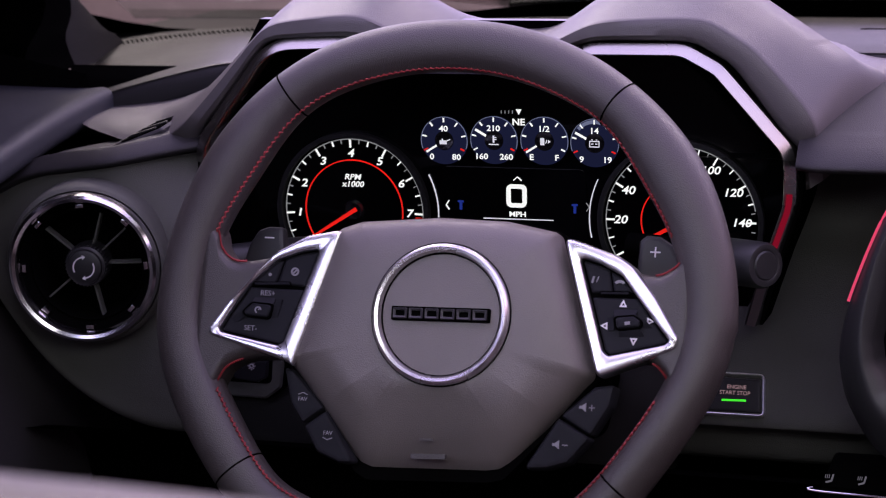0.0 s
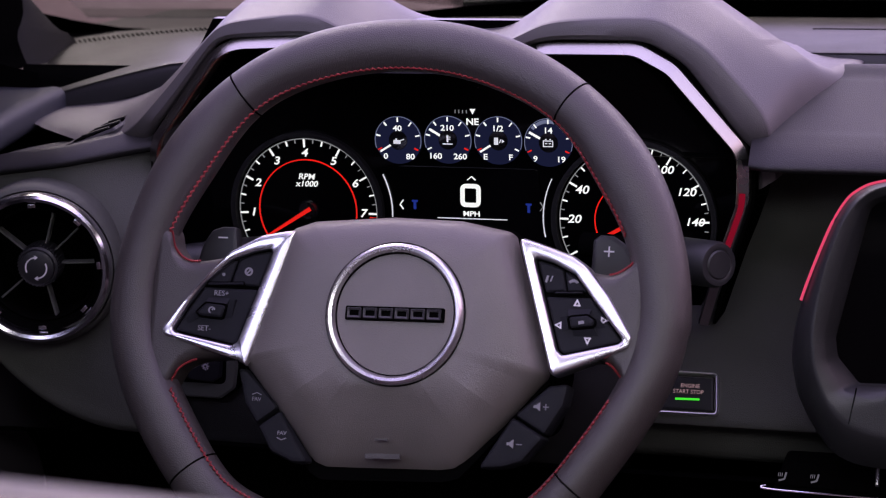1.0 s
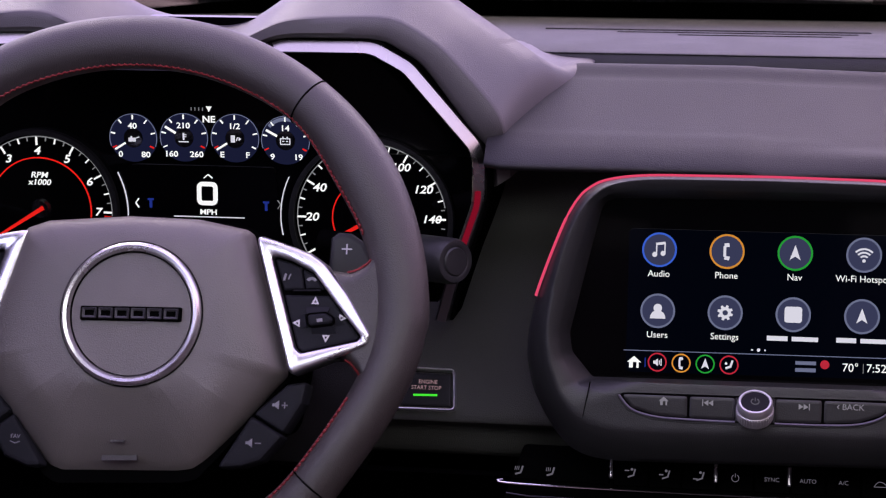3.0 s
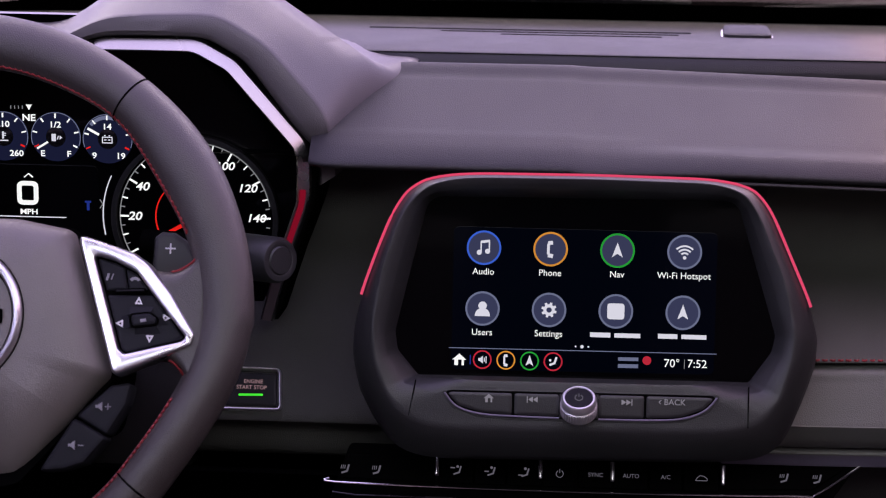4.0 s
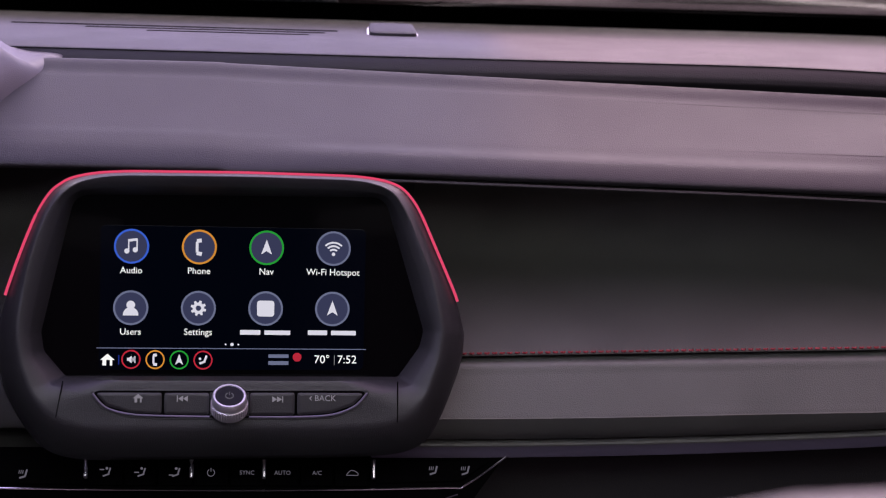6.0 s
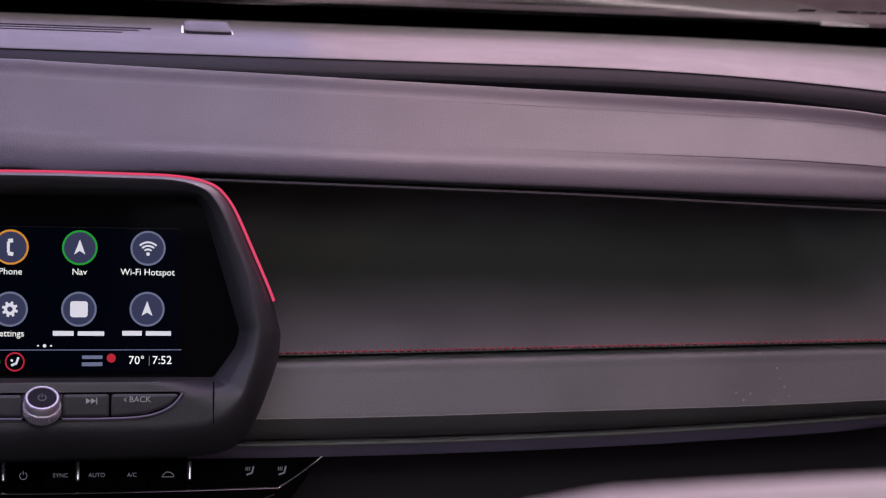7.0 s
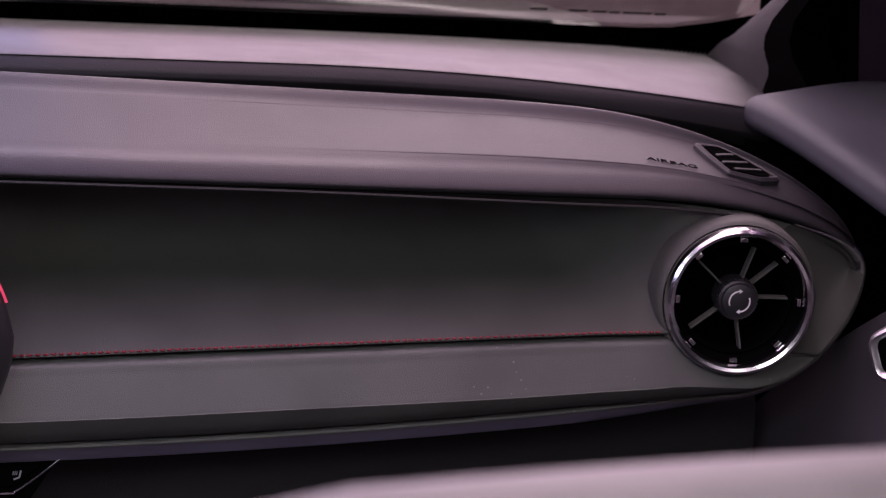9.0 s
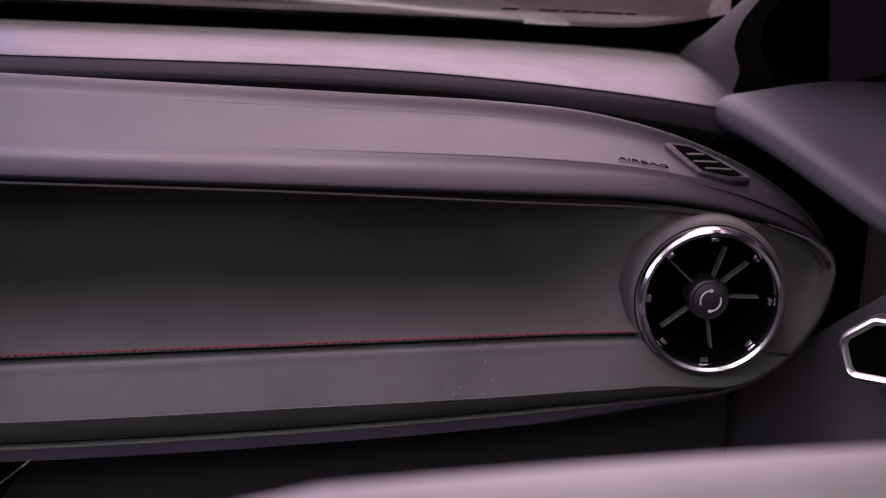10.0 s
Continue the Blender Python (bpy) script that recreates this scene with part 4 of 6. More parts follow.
for side, tops, lows in ((-1, TOP_L, LOW_L), (1, TOP_R, LOW_R)):
    up, dn = catmull([(x, 0, z) for x, z in tops], 10), catmull([(x, 0, z) for x, z in lows], 10)
    under = [tuple(p) for p in inset([Vector(p) for p in (BZ_OUT if side < 0 else BR_OUT)], 0.0035)]
    rows = []
    for p, q in zip(up, dn):
        span_z = (p - q).length
        row = [(p.x, 0.012, p.z)]
        for j in range(41):
            v = j / 40
            d = min(v, 1 - v) * span_z
            r = 0.0085
            roll = r - math.sqrt(max(0.0, r * r - max(0.0, r - d) ** 2))
            m = p.lerp(q, v)
            row.append((m.x, 0.002 if inside((m.x, m.z), under) else web_y(m.x) + roll, m.z))
        row.append((q.x, 0.012, q.z))
        rows.append(row)
    sp = part("spoke", loops(rows, False), LEATHER, wheel, "leather spoke running into the rim")
    bm = bmesh.new()
    for line, away in ((up[10:50], -1), (dn[10:50], 1)):
        for i in range(len(line) - 1):
            p, q = line[i], line[i + 1]
            n = max(1, round((q - p).length / 0.0026))
            for j in range(n):
                a, b = p.lerp(q, j / n), p.lerp(q, (j + 0.72) / n)
                stitch(bm, (a.x, web_y(a.x) + 0.0042, a.z + away * 0.0004), (b.x, web_y(b.x) + 0.0042, b.z + away * 0.0004), 0.0007)
    part("spoke_stitching", bm, RED, sp, kind="stuff")


def frame_ring(outer, inner, n=72):
    """A raised frame between two outlines, followed by angle round their middle."""
    c = sum((Vector(p) for p in inner), Vector((0, 0))) / len(inner)

    def hit(pts, ang):
        d, best = Vector((math.cos(ang), math.sin(ang))), 0.0
        for i in range(len(pts)):
            p, q = Vector(pts[i - 1]) - c, Vector(pts[i]) - c
            e = q - p
            det = d.x * -e.y + d.y * e.x
            if abs(det) < 1e-12:
                continue
            t = (p.x * -e.y + p.y * e.x) / det
            s = (d.x * p.y - d.y * p.x) / det
            if t > 0 and -1e-6 <= s <= 1 + 1e-6:
                best = max(best, t)
        return c + d * best

    angs = sorted({round(math.atan2(p[1] - c.y, p[0] - c.x), 5) for p in list(outer) + list(inner)} | {round(-math.pi + 2 * math.pi * k / n, 5) for k in range(n)})
    return [hit(outer, a) for a in angs], [hit(inner, a) for a in angs]


def button_frame(out_keys, in_keys):
    o, i = frame_ring(rounded(out_keys, 0.004, 5), rounded(in_keys, 0.0025, 5), 120)
    keep = [k for k in range(len(o)) if (o[k] - o[k - 1]).length > 0.0003 and (i[k] - i[k - 1]).length > 0.0002]
    o, i = [o[k] for k in keep], [i[k] for k in keep]
    rows = [[(p.x, y, p.y) for p in ring] for ring, y in ((o, 0.002), (o, -0.0086), (inset(o, 0.0005), -0.0108), (inset(o, 0.0012), -0.0121), (inset(o, 0.002), -0.0125), (inset(i, -0.0014), -0.0122), (inset(i, -0.0007), -0.0117), (inset(i, -0.0002), -0.0106), (i, -0.0092), (i, -0.004))]
    return loops(rows)


def wedge(pts, y_top, y_low, back=-0.0075):
    """A ramp over four corners (two upper, then two lower), its lower side standing further out."""
    ys = (y_top, y_top, y_low, y_low)
    return loops([[(p[0], y, p[1]) for p, y in zip(pts, ys)], [(p[0], back, p[1]) for p in pts]], True, True, True)


def hollow(pts, share, front, back):
    c = sum((Vector(p) for p in pts), Vector((0, 0))) / len(pts)
    inn = [c + (Vector(p) - c) * share for p in pts]
    rws = [[(p[0], y, p[1]) for p in q] for q, y in ((inn, back), (inn, front), (pts, front), (pts, back))]
    return loops(rws + [rws[0]])


def key(name, pts, front, parent, r=0.0012, label="", mat=None):
    """A soft-edged key with its back sunk in the pad."""
    return part(name, slab(rounded(pts, r, 3), [(0.0016, front), (0.0007, front + 0.0003), (0.0001, front + 0.001), (0, front + 0.003)]), mat or KEY, parent, label)


for side, ok, ik in ((-1, BZ_OUT, BZ_IN), (1, BR_OUT, BR_IN)):
    fr = part("button_frame", button_frame(ok, ik), CHROME, wheel, "satin chrome frame round the buttons")
    part("button_pad", plate(inset(rounded(ik, 0.002, 3), -0.0006), -0.0066, -0.001, 0.0004), DARK, fr)
    glyphs = []
    if side < 0:
        key("upper_key", [(-0.1196, 0.0127), (-0.1045, 0.0127), (-0.1003, 0.0278), (-0.1038, 0.0268), (-0.1113, 0.0212)], -0.0084, fr)
        key("upper_key", [(-0.1037, 0.0127), (-0.0848, 0.0118), (-0.0775, 0.0343), (-0.089, 0.0322), (-0.0992, 0.0286)], -0.0084, fr)
        key("rocker_key", [(-0.1206, 0.0104), (-0.0854, 0.01), (-0.0958, -0.0222), (-0.0984, -0.0238), (-0.1372, -0.0172), (-0.13, -0.0042)], -0.0083, fr)
        lip = [(-0.1183, 0.0108), (-0.094, 0.0119), (-0.0942, 0.0147), (-0.1183, 0.0136)]
        centre = rounded([(-0.1232, -0.0056), (-0.1175, 0.0002), (-0.104, -0.0006), (-0.1062, -0.0086), (-0.1205, -0.0078)], 0.0024)
        ramps = [([(-0.117, 0.0042), (-0.1035, 0.0042), (-0.1035, 0.0002), (-0.1178, 0.0008)], -0.0084, -0.0106), ([(-0.1028, 0.001), (-0.0985, 0.0032), (-0.101, -0.008), (-0.1055, -0.0088)], -0.0104, -0.0086), ([(-0.1248, -0.0054), (-0.1215, -0.0086), (-0.1285, -0.0125), (-0.1316, -0.0098)], -0.0098, -0.0084)]
        glyphs += [letters("RES+", 0.0046, -0.1086, 0.0067, -0.0092), letters("SET-", 0.0046, -0.1178, -0.0153, -0.0092)]
        glyphs += [band(-0.0922, 0.0209, 0.0016, 0.0026, -0.0092, -0.0082, 16), bar(-0.0938, 0.0192, -0.0905, 0.0228, 0.0008, -0.0092, -0.0082)]
        glyphs += [slab(circle(-0.1084, 0.0185, 0.001, 12), [(0, -0.0092), (0, -0.0082)])]
        glyphs += [band(-0.1127, -0.0042, 0.0014, 0.0022, -0.0126, -0.0115, 16, 0, 250), bar(-0.1127, -0.0042, -0.1112, -0.0028, 0.0006, -0.0126, -0.0115)]
    else:
        key("upper_key", [(0.0945, 0.0163), (0.1068, 0.0172), (0.1042, 0.0302), (0.0984, 0.0326), (0.0878, 0.0355)], -0.0084, fr)
        key("upper_key", [(0.1074, 0.0172), (0.1196, 0.0172), (0.1116, 0.0262), (0.1048, 0.0298)], -0.0084, fr)
        key("rocker_key", [(0.0948, 0.0138), (0.1218, 0.0142), (0.1262, 0.0084), (0.1406, -0.0094), (0.1392, -0.0112), (0.1076, -0.0192), (0.1048, -0.0172)], -0.0083, fr)
        lip = [(0.0996, 0.015), (0.1174, 0.0157), (0.1172, 0.0182), (0.0994, 0.0174)]
        centre = rounded([(0.1112, -0.0046), (0.1248, -0.0026), (0.1252, 0.0008), (0.1206, 0.0036), (0.1096, 0.0022)], 0.0022)
        ramps = [([(0.1085, 0.0072), (0.1225, 0.0078), (0.1218, 0.0042), (0.109, 0.0028)], -0.0084, -0.0106), ([(0.1128, -0.0058), (0.1252, -0.004), (0.1275, -0.0078), (0.1125, -0.0088)], -0.0106, -0.0084), ([(0.1262, 0.0012), (0.1275, 0.0022), (0.1318, -0.0028), (0.1262, -0.0036)], -0.0104, -0.0084), ([(0.1082, 0.0024), (0.1098, -0.0048), (0.1058, -0.0058), (0.1042, 0.0018)], -0.0104, -0.0084)]
        for cx, cz, rot in ((0.1137, 0.0104, 90), (0.1212, -0.0107, -90), (0.1036, -0.0027, 180), (0.13, 0.0012, 0)):
            tri = [Vector((cx + 0.0027 * math.cos(radians(rot + q)), cz + 0.0027 * math.sin(radians(rot + q)))) for q in (0, 125, 235)]
            part("arrow_glyph", hollow(tri, 0.45, -0.0092, -0.0078), WHITE, fr)
        glyphs += [band(0.1108, 0.0208, 0.0022, 0.0038, -0.0092, -0.0082, 12, 35, 145), bar(0.0942, 0.0222, 0.0952, 0.0262, 0.0012, -0.0092, -0.0082), bar(0.0968, 0.0228, 0.098, 0.0262, 0.0006, -0.0092, -0.0082)]
        glyphs += [bar(0.116, -0.0012, 0.1192, -0.0006, 0.0018, -0.0126, -0.0115)]
    for g2 in glyphs:
        part("glyph", g2, GREYPRINT, fr)
    for pts, y0, y1 in ramps:
        part("key_ramp", wedge(pts, y0, y1), KEY, fr)
    part("lip_gap", slab(rounded(lip, 0.0006, 2), [(0, -0.0089), (0, -0.006)]), DARK, fr)
    part("key_lip", slab(inset(rounded(lip, 0.0006, 2), 0.0007), [(0.0003, -0.0098), (0, -0.0094), (0, -0.006)]), KEY, fr)
    part("centre_key", slab(centre, [(0.002, -0.0122), (0.0008, -0.0118), (0, -0.0105), (0, -0.008)]), KEY, fr, "small raised key")
    part("key_well", slab(inset(centre, -0.0009), [(0, -0.0108), (0, -0.006)]), DARK, fr)

# lower button pairs beside the cover
FAV_L = ([(-0.0953, -0.0376), (-0.0889, -0.039), (-0.0662, -0.0607), (-0.0801, -0.0714), (-0.0887, -0.0597)], [(-0.0653, -0.062), (-0.0445, -0.0926), (-0.0543, -0.0934), (-0.0694, -0.0876), (-0.0793, -0.0725)])
FAV_R = ([(0.0992, -0.0385), (0.1117, -0.0362), (0.1093, -0.0492), (0.0989, -0.0673), (0.0798, -0.0566)], [(0.0788, -0.0577), (0.099, -0.0684), (0.0866, -0.0836), (0.075, -0.0877), (0.0598, -0.0894)])
for pair, txts in ((FAV_L, ("FAV", "FAV")), (FAV_R, ("+", "-"))):
    for pts, txt in zip(pair, txts):
        kb = part("thumb_key", slab(rounded(pts, 0.0025, 4), [(0.003, -0.0052), (0.0012, -0.0048), (0, -0.003), (0, 0.012)]), KEY, wheel, "grey moulded thumb key")
        c = Vector({id(FAV_L[0]): (-0.081, -0.0554), id(FAV_L[1]): (-0.0628, -0.0769), id(FAV_R[0]): (0.0959, -0.0507)}.get(id(pts), (0.0814, -0.0734)))
        if txt == "FAV":
            up = 1 if pts is pair[0] else -1
            part("glyph", letters("FAV", 0.0034, c.x, c.y - 0.001 * up, -0.0054), GREYPRINT, kb)
            part("glyph", merge(bar(c.x - 0.003, c.y + up * 0.0018, c.x, c.y + up * 0.003, 0.0005, -0.0056, -0.0048), bar(c.x, c.y + up * 0.003, c.x + 0.003, c.y + up * 0.0018, 0.0005, -0.0056, -0.0048)), GREYPRINT, kb)
        else:
            part("glyph", merge(bar(c.x - 0.0046, c.y, c.x - 0.0026, c.y, 0.0016, -0.0056, -0.0048), slab([(c.x - 0.0028, c.y + 0.0008), (c.x - 0.0004, c.y + 0.0026), (c.x - 0.0004, c.y - 0.0026), (c.x - 0.0028, c.y - 0.0008)], [(0, -0.0069), (0, -0.006)]),
                                *([bar(c.x + 0.001, c.y, c.x + 0.0045, c.y, 0.0006, -0.0056, -0.0048)] + ([bar(c.x + 0.0027, c.y - 0.0018, c.x + 0.0027, c.y + 0.0018, 0.0006, -0.0056, -0.0048)] if txt == "+" else []))), GREYPRINT, kb)
            
# shift paddles behind the spokes
for side, keys, sign in ((-1, [(-0.152, 0.01), (-0.1435, 0.044), (-0.138, 0.053), (-0.131, 0.0555), (-0.121, 0.0555), (-0.117, 0.03), (-0.117, 0.01)], "-"), (1, [(0.11, 0.015), (0.111, 0.0555), (0.1155, 0.059), (0.1235, 0.0585), (0.1325, 0.053), (0.1405, 0.038), (0.142, 0.015)], "+")):
    pd = part("shift_paddle", slab(rounded(keys, 0.003, 4), [(0.003, 0.0362), (0.001, 0.037), (0, 0.039), (0, 0.044)]), BLACK, wheel, "black shift paddle with a small sign")
    cx, cz = (-0.1295, 0.048) if side < 0 else (0.1215, 0.0485)
    strokes = [bar(cx - 0.0032, cz, cx + 0.0032, cz, 0.0009, 0.0358, 0.037)] + ([bar(cx, cz - 0.0032, cx, cz + 0.0032, 0.0009, 0.0358, 0.037)] if side > 0 else [])
    part("sign", merge(*strokes), WHITE, pd)
# ---- round air vents at both ends of the dashboard ----
def air_vent(m, label):
    v = thing("air_vent", m, label, "air vent", "round vents")
    part("housing", lathe([(0.0575, 0.03), (0.0570, 0.010), (0.0562, 0.0045), (0.0548, 0.0015), (0.0532, 0.0005), (0.0525, 0.004)], 72), BOWL, v, "dark collar")
    part("ring", lathe([(0.0452, 0.002), (0.0455, -0.0045), (0.047, -0.0075), (0.0492, -0.0085), (0.0513, -0.0072), (0.0524, -0.003), (0.0524, 0.004)], 80), BRIGHT, v, "polished chrome ring")
    part("barrel", lathe([(0.0456, 0.0), (0.0425, 0.006), (0.0405, 0.008), (0.0392, 0.006), (0.0378, 0.008), (0.0372, 0.05), (0.0, 0.05)], 56), DARK, v, "black barrel")
    for k in range(8):
        clip = box(-0.0028, 0.0028, -0.0018, 0.004, -0.0014, 0.0014, 0.0006)
        part("clip", moved(clip, pose(0, 0, 0, 0, 0, 0) @ Matrix.Rotation(radians(-(k * 45 + 1)), 4, "Y") @ Matrix.Translation((0, 0.0, 0.0427))), BRIGHT, v)
    for deg in (73, 42, 1, 282, 219, 139):
        vane = box(0.012, 0.0378, 0.009, 0.017, -0.0007, 0.0007)
        part("vane", moved(vane, Matrix.Rotation(radians(-deg), 4, "Y")), BOWL, v)
    knob = part("knob", lathe([(0, -0.0035), (0.010, -0.0035), (0.0118, -0.0025), (0.0122, 0.0), (0.0138, 0.001), (0.0144, 0.004), (0.0142, 0.02), (0.0, 0.03)], 40), BLACK, v, "ribbed black centre knob")
    for k in range(36):
        part("rib", moved(box(-0.0005, 0.0005, 0.002, 0.016, -0.0006, 0.0006), Matrix.Rotation(radians(10 * k), 4, "Y") @ Matrix.Translation((0, 0, 0.0144))), BLACK, knob)
    for a0 in (95, 275):
        arc = band(0, 0, 0.0068, 0.0077, -0.0041, -0.003, 16, a0, a0 + 110)
        e = polar(0, 0, 0.00725, a0)
        t = radians(a0 - 90)
        tip = [(e[0] + 0.0022 * math.cos(t), e[1] + 0.0022 * math.sin(t)), (e[0] + 0.0016 * math.cos(radians(a0)), e[1] + 0.0016 * math.sin(radians(a0))), (e[0] - 0.0016 * math.cos(radians(a0)), e[1] - 0.0016 * math.sin(radians(a0)))]
        part("turn_arrow", merge(arc, slab(tip, [(0, -0.0041), (0, -0.003)])), WHITE, knob)
    return v


air_vent(pose(0.6455, 1.222, 0.8285, 0, 0, -12), "round black air vent with chrome ring, passenger's end")
air_vent(pose(-0.647, 1.222, 0.8297, 0, 0, 12), "round black air vent with chrome ring, driver's end")

# ---- infotainment display ----
media = thing("infotainment_display", pose(0.0049, 1.204, 0.80875, -10) @ Matrix.Scale(0.975, 4), "infotainment screen in a rounded dark surround, menu lit", "display")
SUR = [(-0.1368, 0.0249), (-0.1273, 0.0528), (-0.1171, 0.0791), (-0.1084, 0.0918), (-0.0978, 0.0988), (-0.0836, 0.1023), (-0.0623, 0.1035), (0.0089, 0.1041), (0.0799, 0.1033), (0.0977, 0.1012), (0.1092, 0.0965), (0.1186, 0.0861), (0.1461, 0.0251),
       (0.1513, 0.0041), (0.1501, -0.0138), (0.1416, -0.0384), (0.1316, -0.0628), (0.1187, -0.0724), (0.0848, -0.0755), (-0.0871, -0.0785), (-0.1069, -0.0755), (-0.116, -0.0693), (-0.129, -0.0515), (-0.1383, -0.0319), (-0.1419, -0.0104), (-0.1408, 0.0058)]
RIDGE = [(-0.1276, 0.0128), (-0.1222, 0.0449), (-0.1122, 0.0752), (-0.1036, 0.0884), (-0.0932, 0.0968), (-0.0792, 0.1006), (-0.0616, 0.1017), (0.0088, 0.1023), (0.079, 0.1015), (0.0931, 0.0994), (0.103, 0.094), (0.1111, 0.0829), (0.13, 0.0369),
         (0.1354, 0.0088), (0.1335, -0.009), (0.1268, -0.0322), (0.1166, -0.0467), (0.1044, -0.0513), (0.0833, -0.0529), (-0.0866, -0.0552), (-0.1044, -0.0514), (-0.1153, -0.0409), (-0.1246, -0.0191), (-0.1274, -0.0014)]
GL = [(-0.0949, 0.0884), (0.0985, 0.0902), (0.1246, 0.0062), (0.1224, -0.0041), (0.1087, -0.0235), (-0.0992, -0.0249), (-0.1128, -0.0093), (-0.1145, 0.0025)]
GLASS_LINE = rounded(GL, [0.012, 0.012, 0.008, 0.008, 0.004, 0.004, 0.008, 0.008], 6)


def around(pts, angs, c=Vector((0.005, 0.012))):
    """Where rays from c at the given angles leave the outline."""
    found = []
    for ang in angs:
        d, best = Vector((math.cos(ang), math.sin(ang))), 0.0
        for i in range(len(pts)):
            p, q = Vector(pts[i - 1]) - c, Vector(pts[i]) - c
            e = q - p
            det = d.x * -e.y + d.y * e.x
            if abs(det) < 1e-12:
                continue
            t, u = (p.x * -e.y + p.y * e.x) / det, (d.x * p.y - d.y * p.x) / det
            if t > 0 and -1e-6 <= u <= 1 + 1e-6:
                best = max(best, t)
        found.append(c + d * best)
    return found


def eased(ring, times):
    n = len(ring)
    for _ in range(times):
        ring = [(ring[k - 1] + ring[k] * 2 + ring[(k + 1) % n]) / 4 for k in range(n)]
    return ring


angs = sorted({round(math.atan2(p[1] - 0.012, p[0] - 0.005), 5) for p in GLASS_LINE} | {round(-math.pi + 2 * math.pi * k / 200, 5) for k in range(200)})
outer, ridge, inner = eased(around(SUR, angs), 5), eased(around(RIDGE, angs), 5), around(GLASS_LINE, angs)
rows = [[(p.x, y, p.y) for p in ring] for ring, y in (([p.lerp(q, 0.1) for p, q in zip(outer, ridge)], 0.05), (outer, 0.008), ([p.lerp(q, 0.15) for p, q in zip(outer, ridge)], 0.003), ([p.lerp(q, 0.6) for p, q in zip(outer, ridge)], -0.0068), ([p.lerp(q, 0.88) for p, q in zip(outer, ridge)], -0.0099), (ridge, -0.0107))]
# inside the ridge two facets fall to the glass; below the glass a flat ledge carries the keys
for f, y in ((0.08, -0.0106), (0.5, -0.0062), (0.56, -0.0052), (0.9, 0.004), (0.97, 0.0068), (1.0, 0.009)):
    row = []
    for p, q in zip(ridge, inner):
        b = smooth01(0.03, 0.046, -p.y)
        flat = -0.0105 if f < 0.96 else -0.0098 if f < 0.99 else 0.009
        m = p.lerp(q, f)
        row.append((m.x, y * (1 - b) + flat * b, m.y))
    rows.append(row)
sur = part("surround", loops(rows), SURROUND, media, "broad rounded frame")
for a, b in (((-0.0998, -0.0102, -0.0262), (-0.1038, -0.0104, -0.049)), ((0.1076, -0.0102, -0.0245), (0.108, -0.0104, -0.0502))):
    part("ledge_joint", tube([a, b], 0.00045, 5), DARK, media)
part("back_box", slab(SUR, [(0.012, 0.02), (0.02, 0.09)]), BLACK, media)
screen = part("screen_glass", plate(inset(GLASS_LINE, -0.001), 0.0075, 0.012, 0.0003), SCREENGLASS, media, "glossy black glass with lit menu icons")
part("menu_field", plate(rounded([(-0.079, -0.021), (0.087, -0.0195), (0.087, 0.07), (-0.079, 0.07)], 0.004), 0.0074, 0.0078, 0.00002), L_SCREEN, screen)
F0 = 0.0068


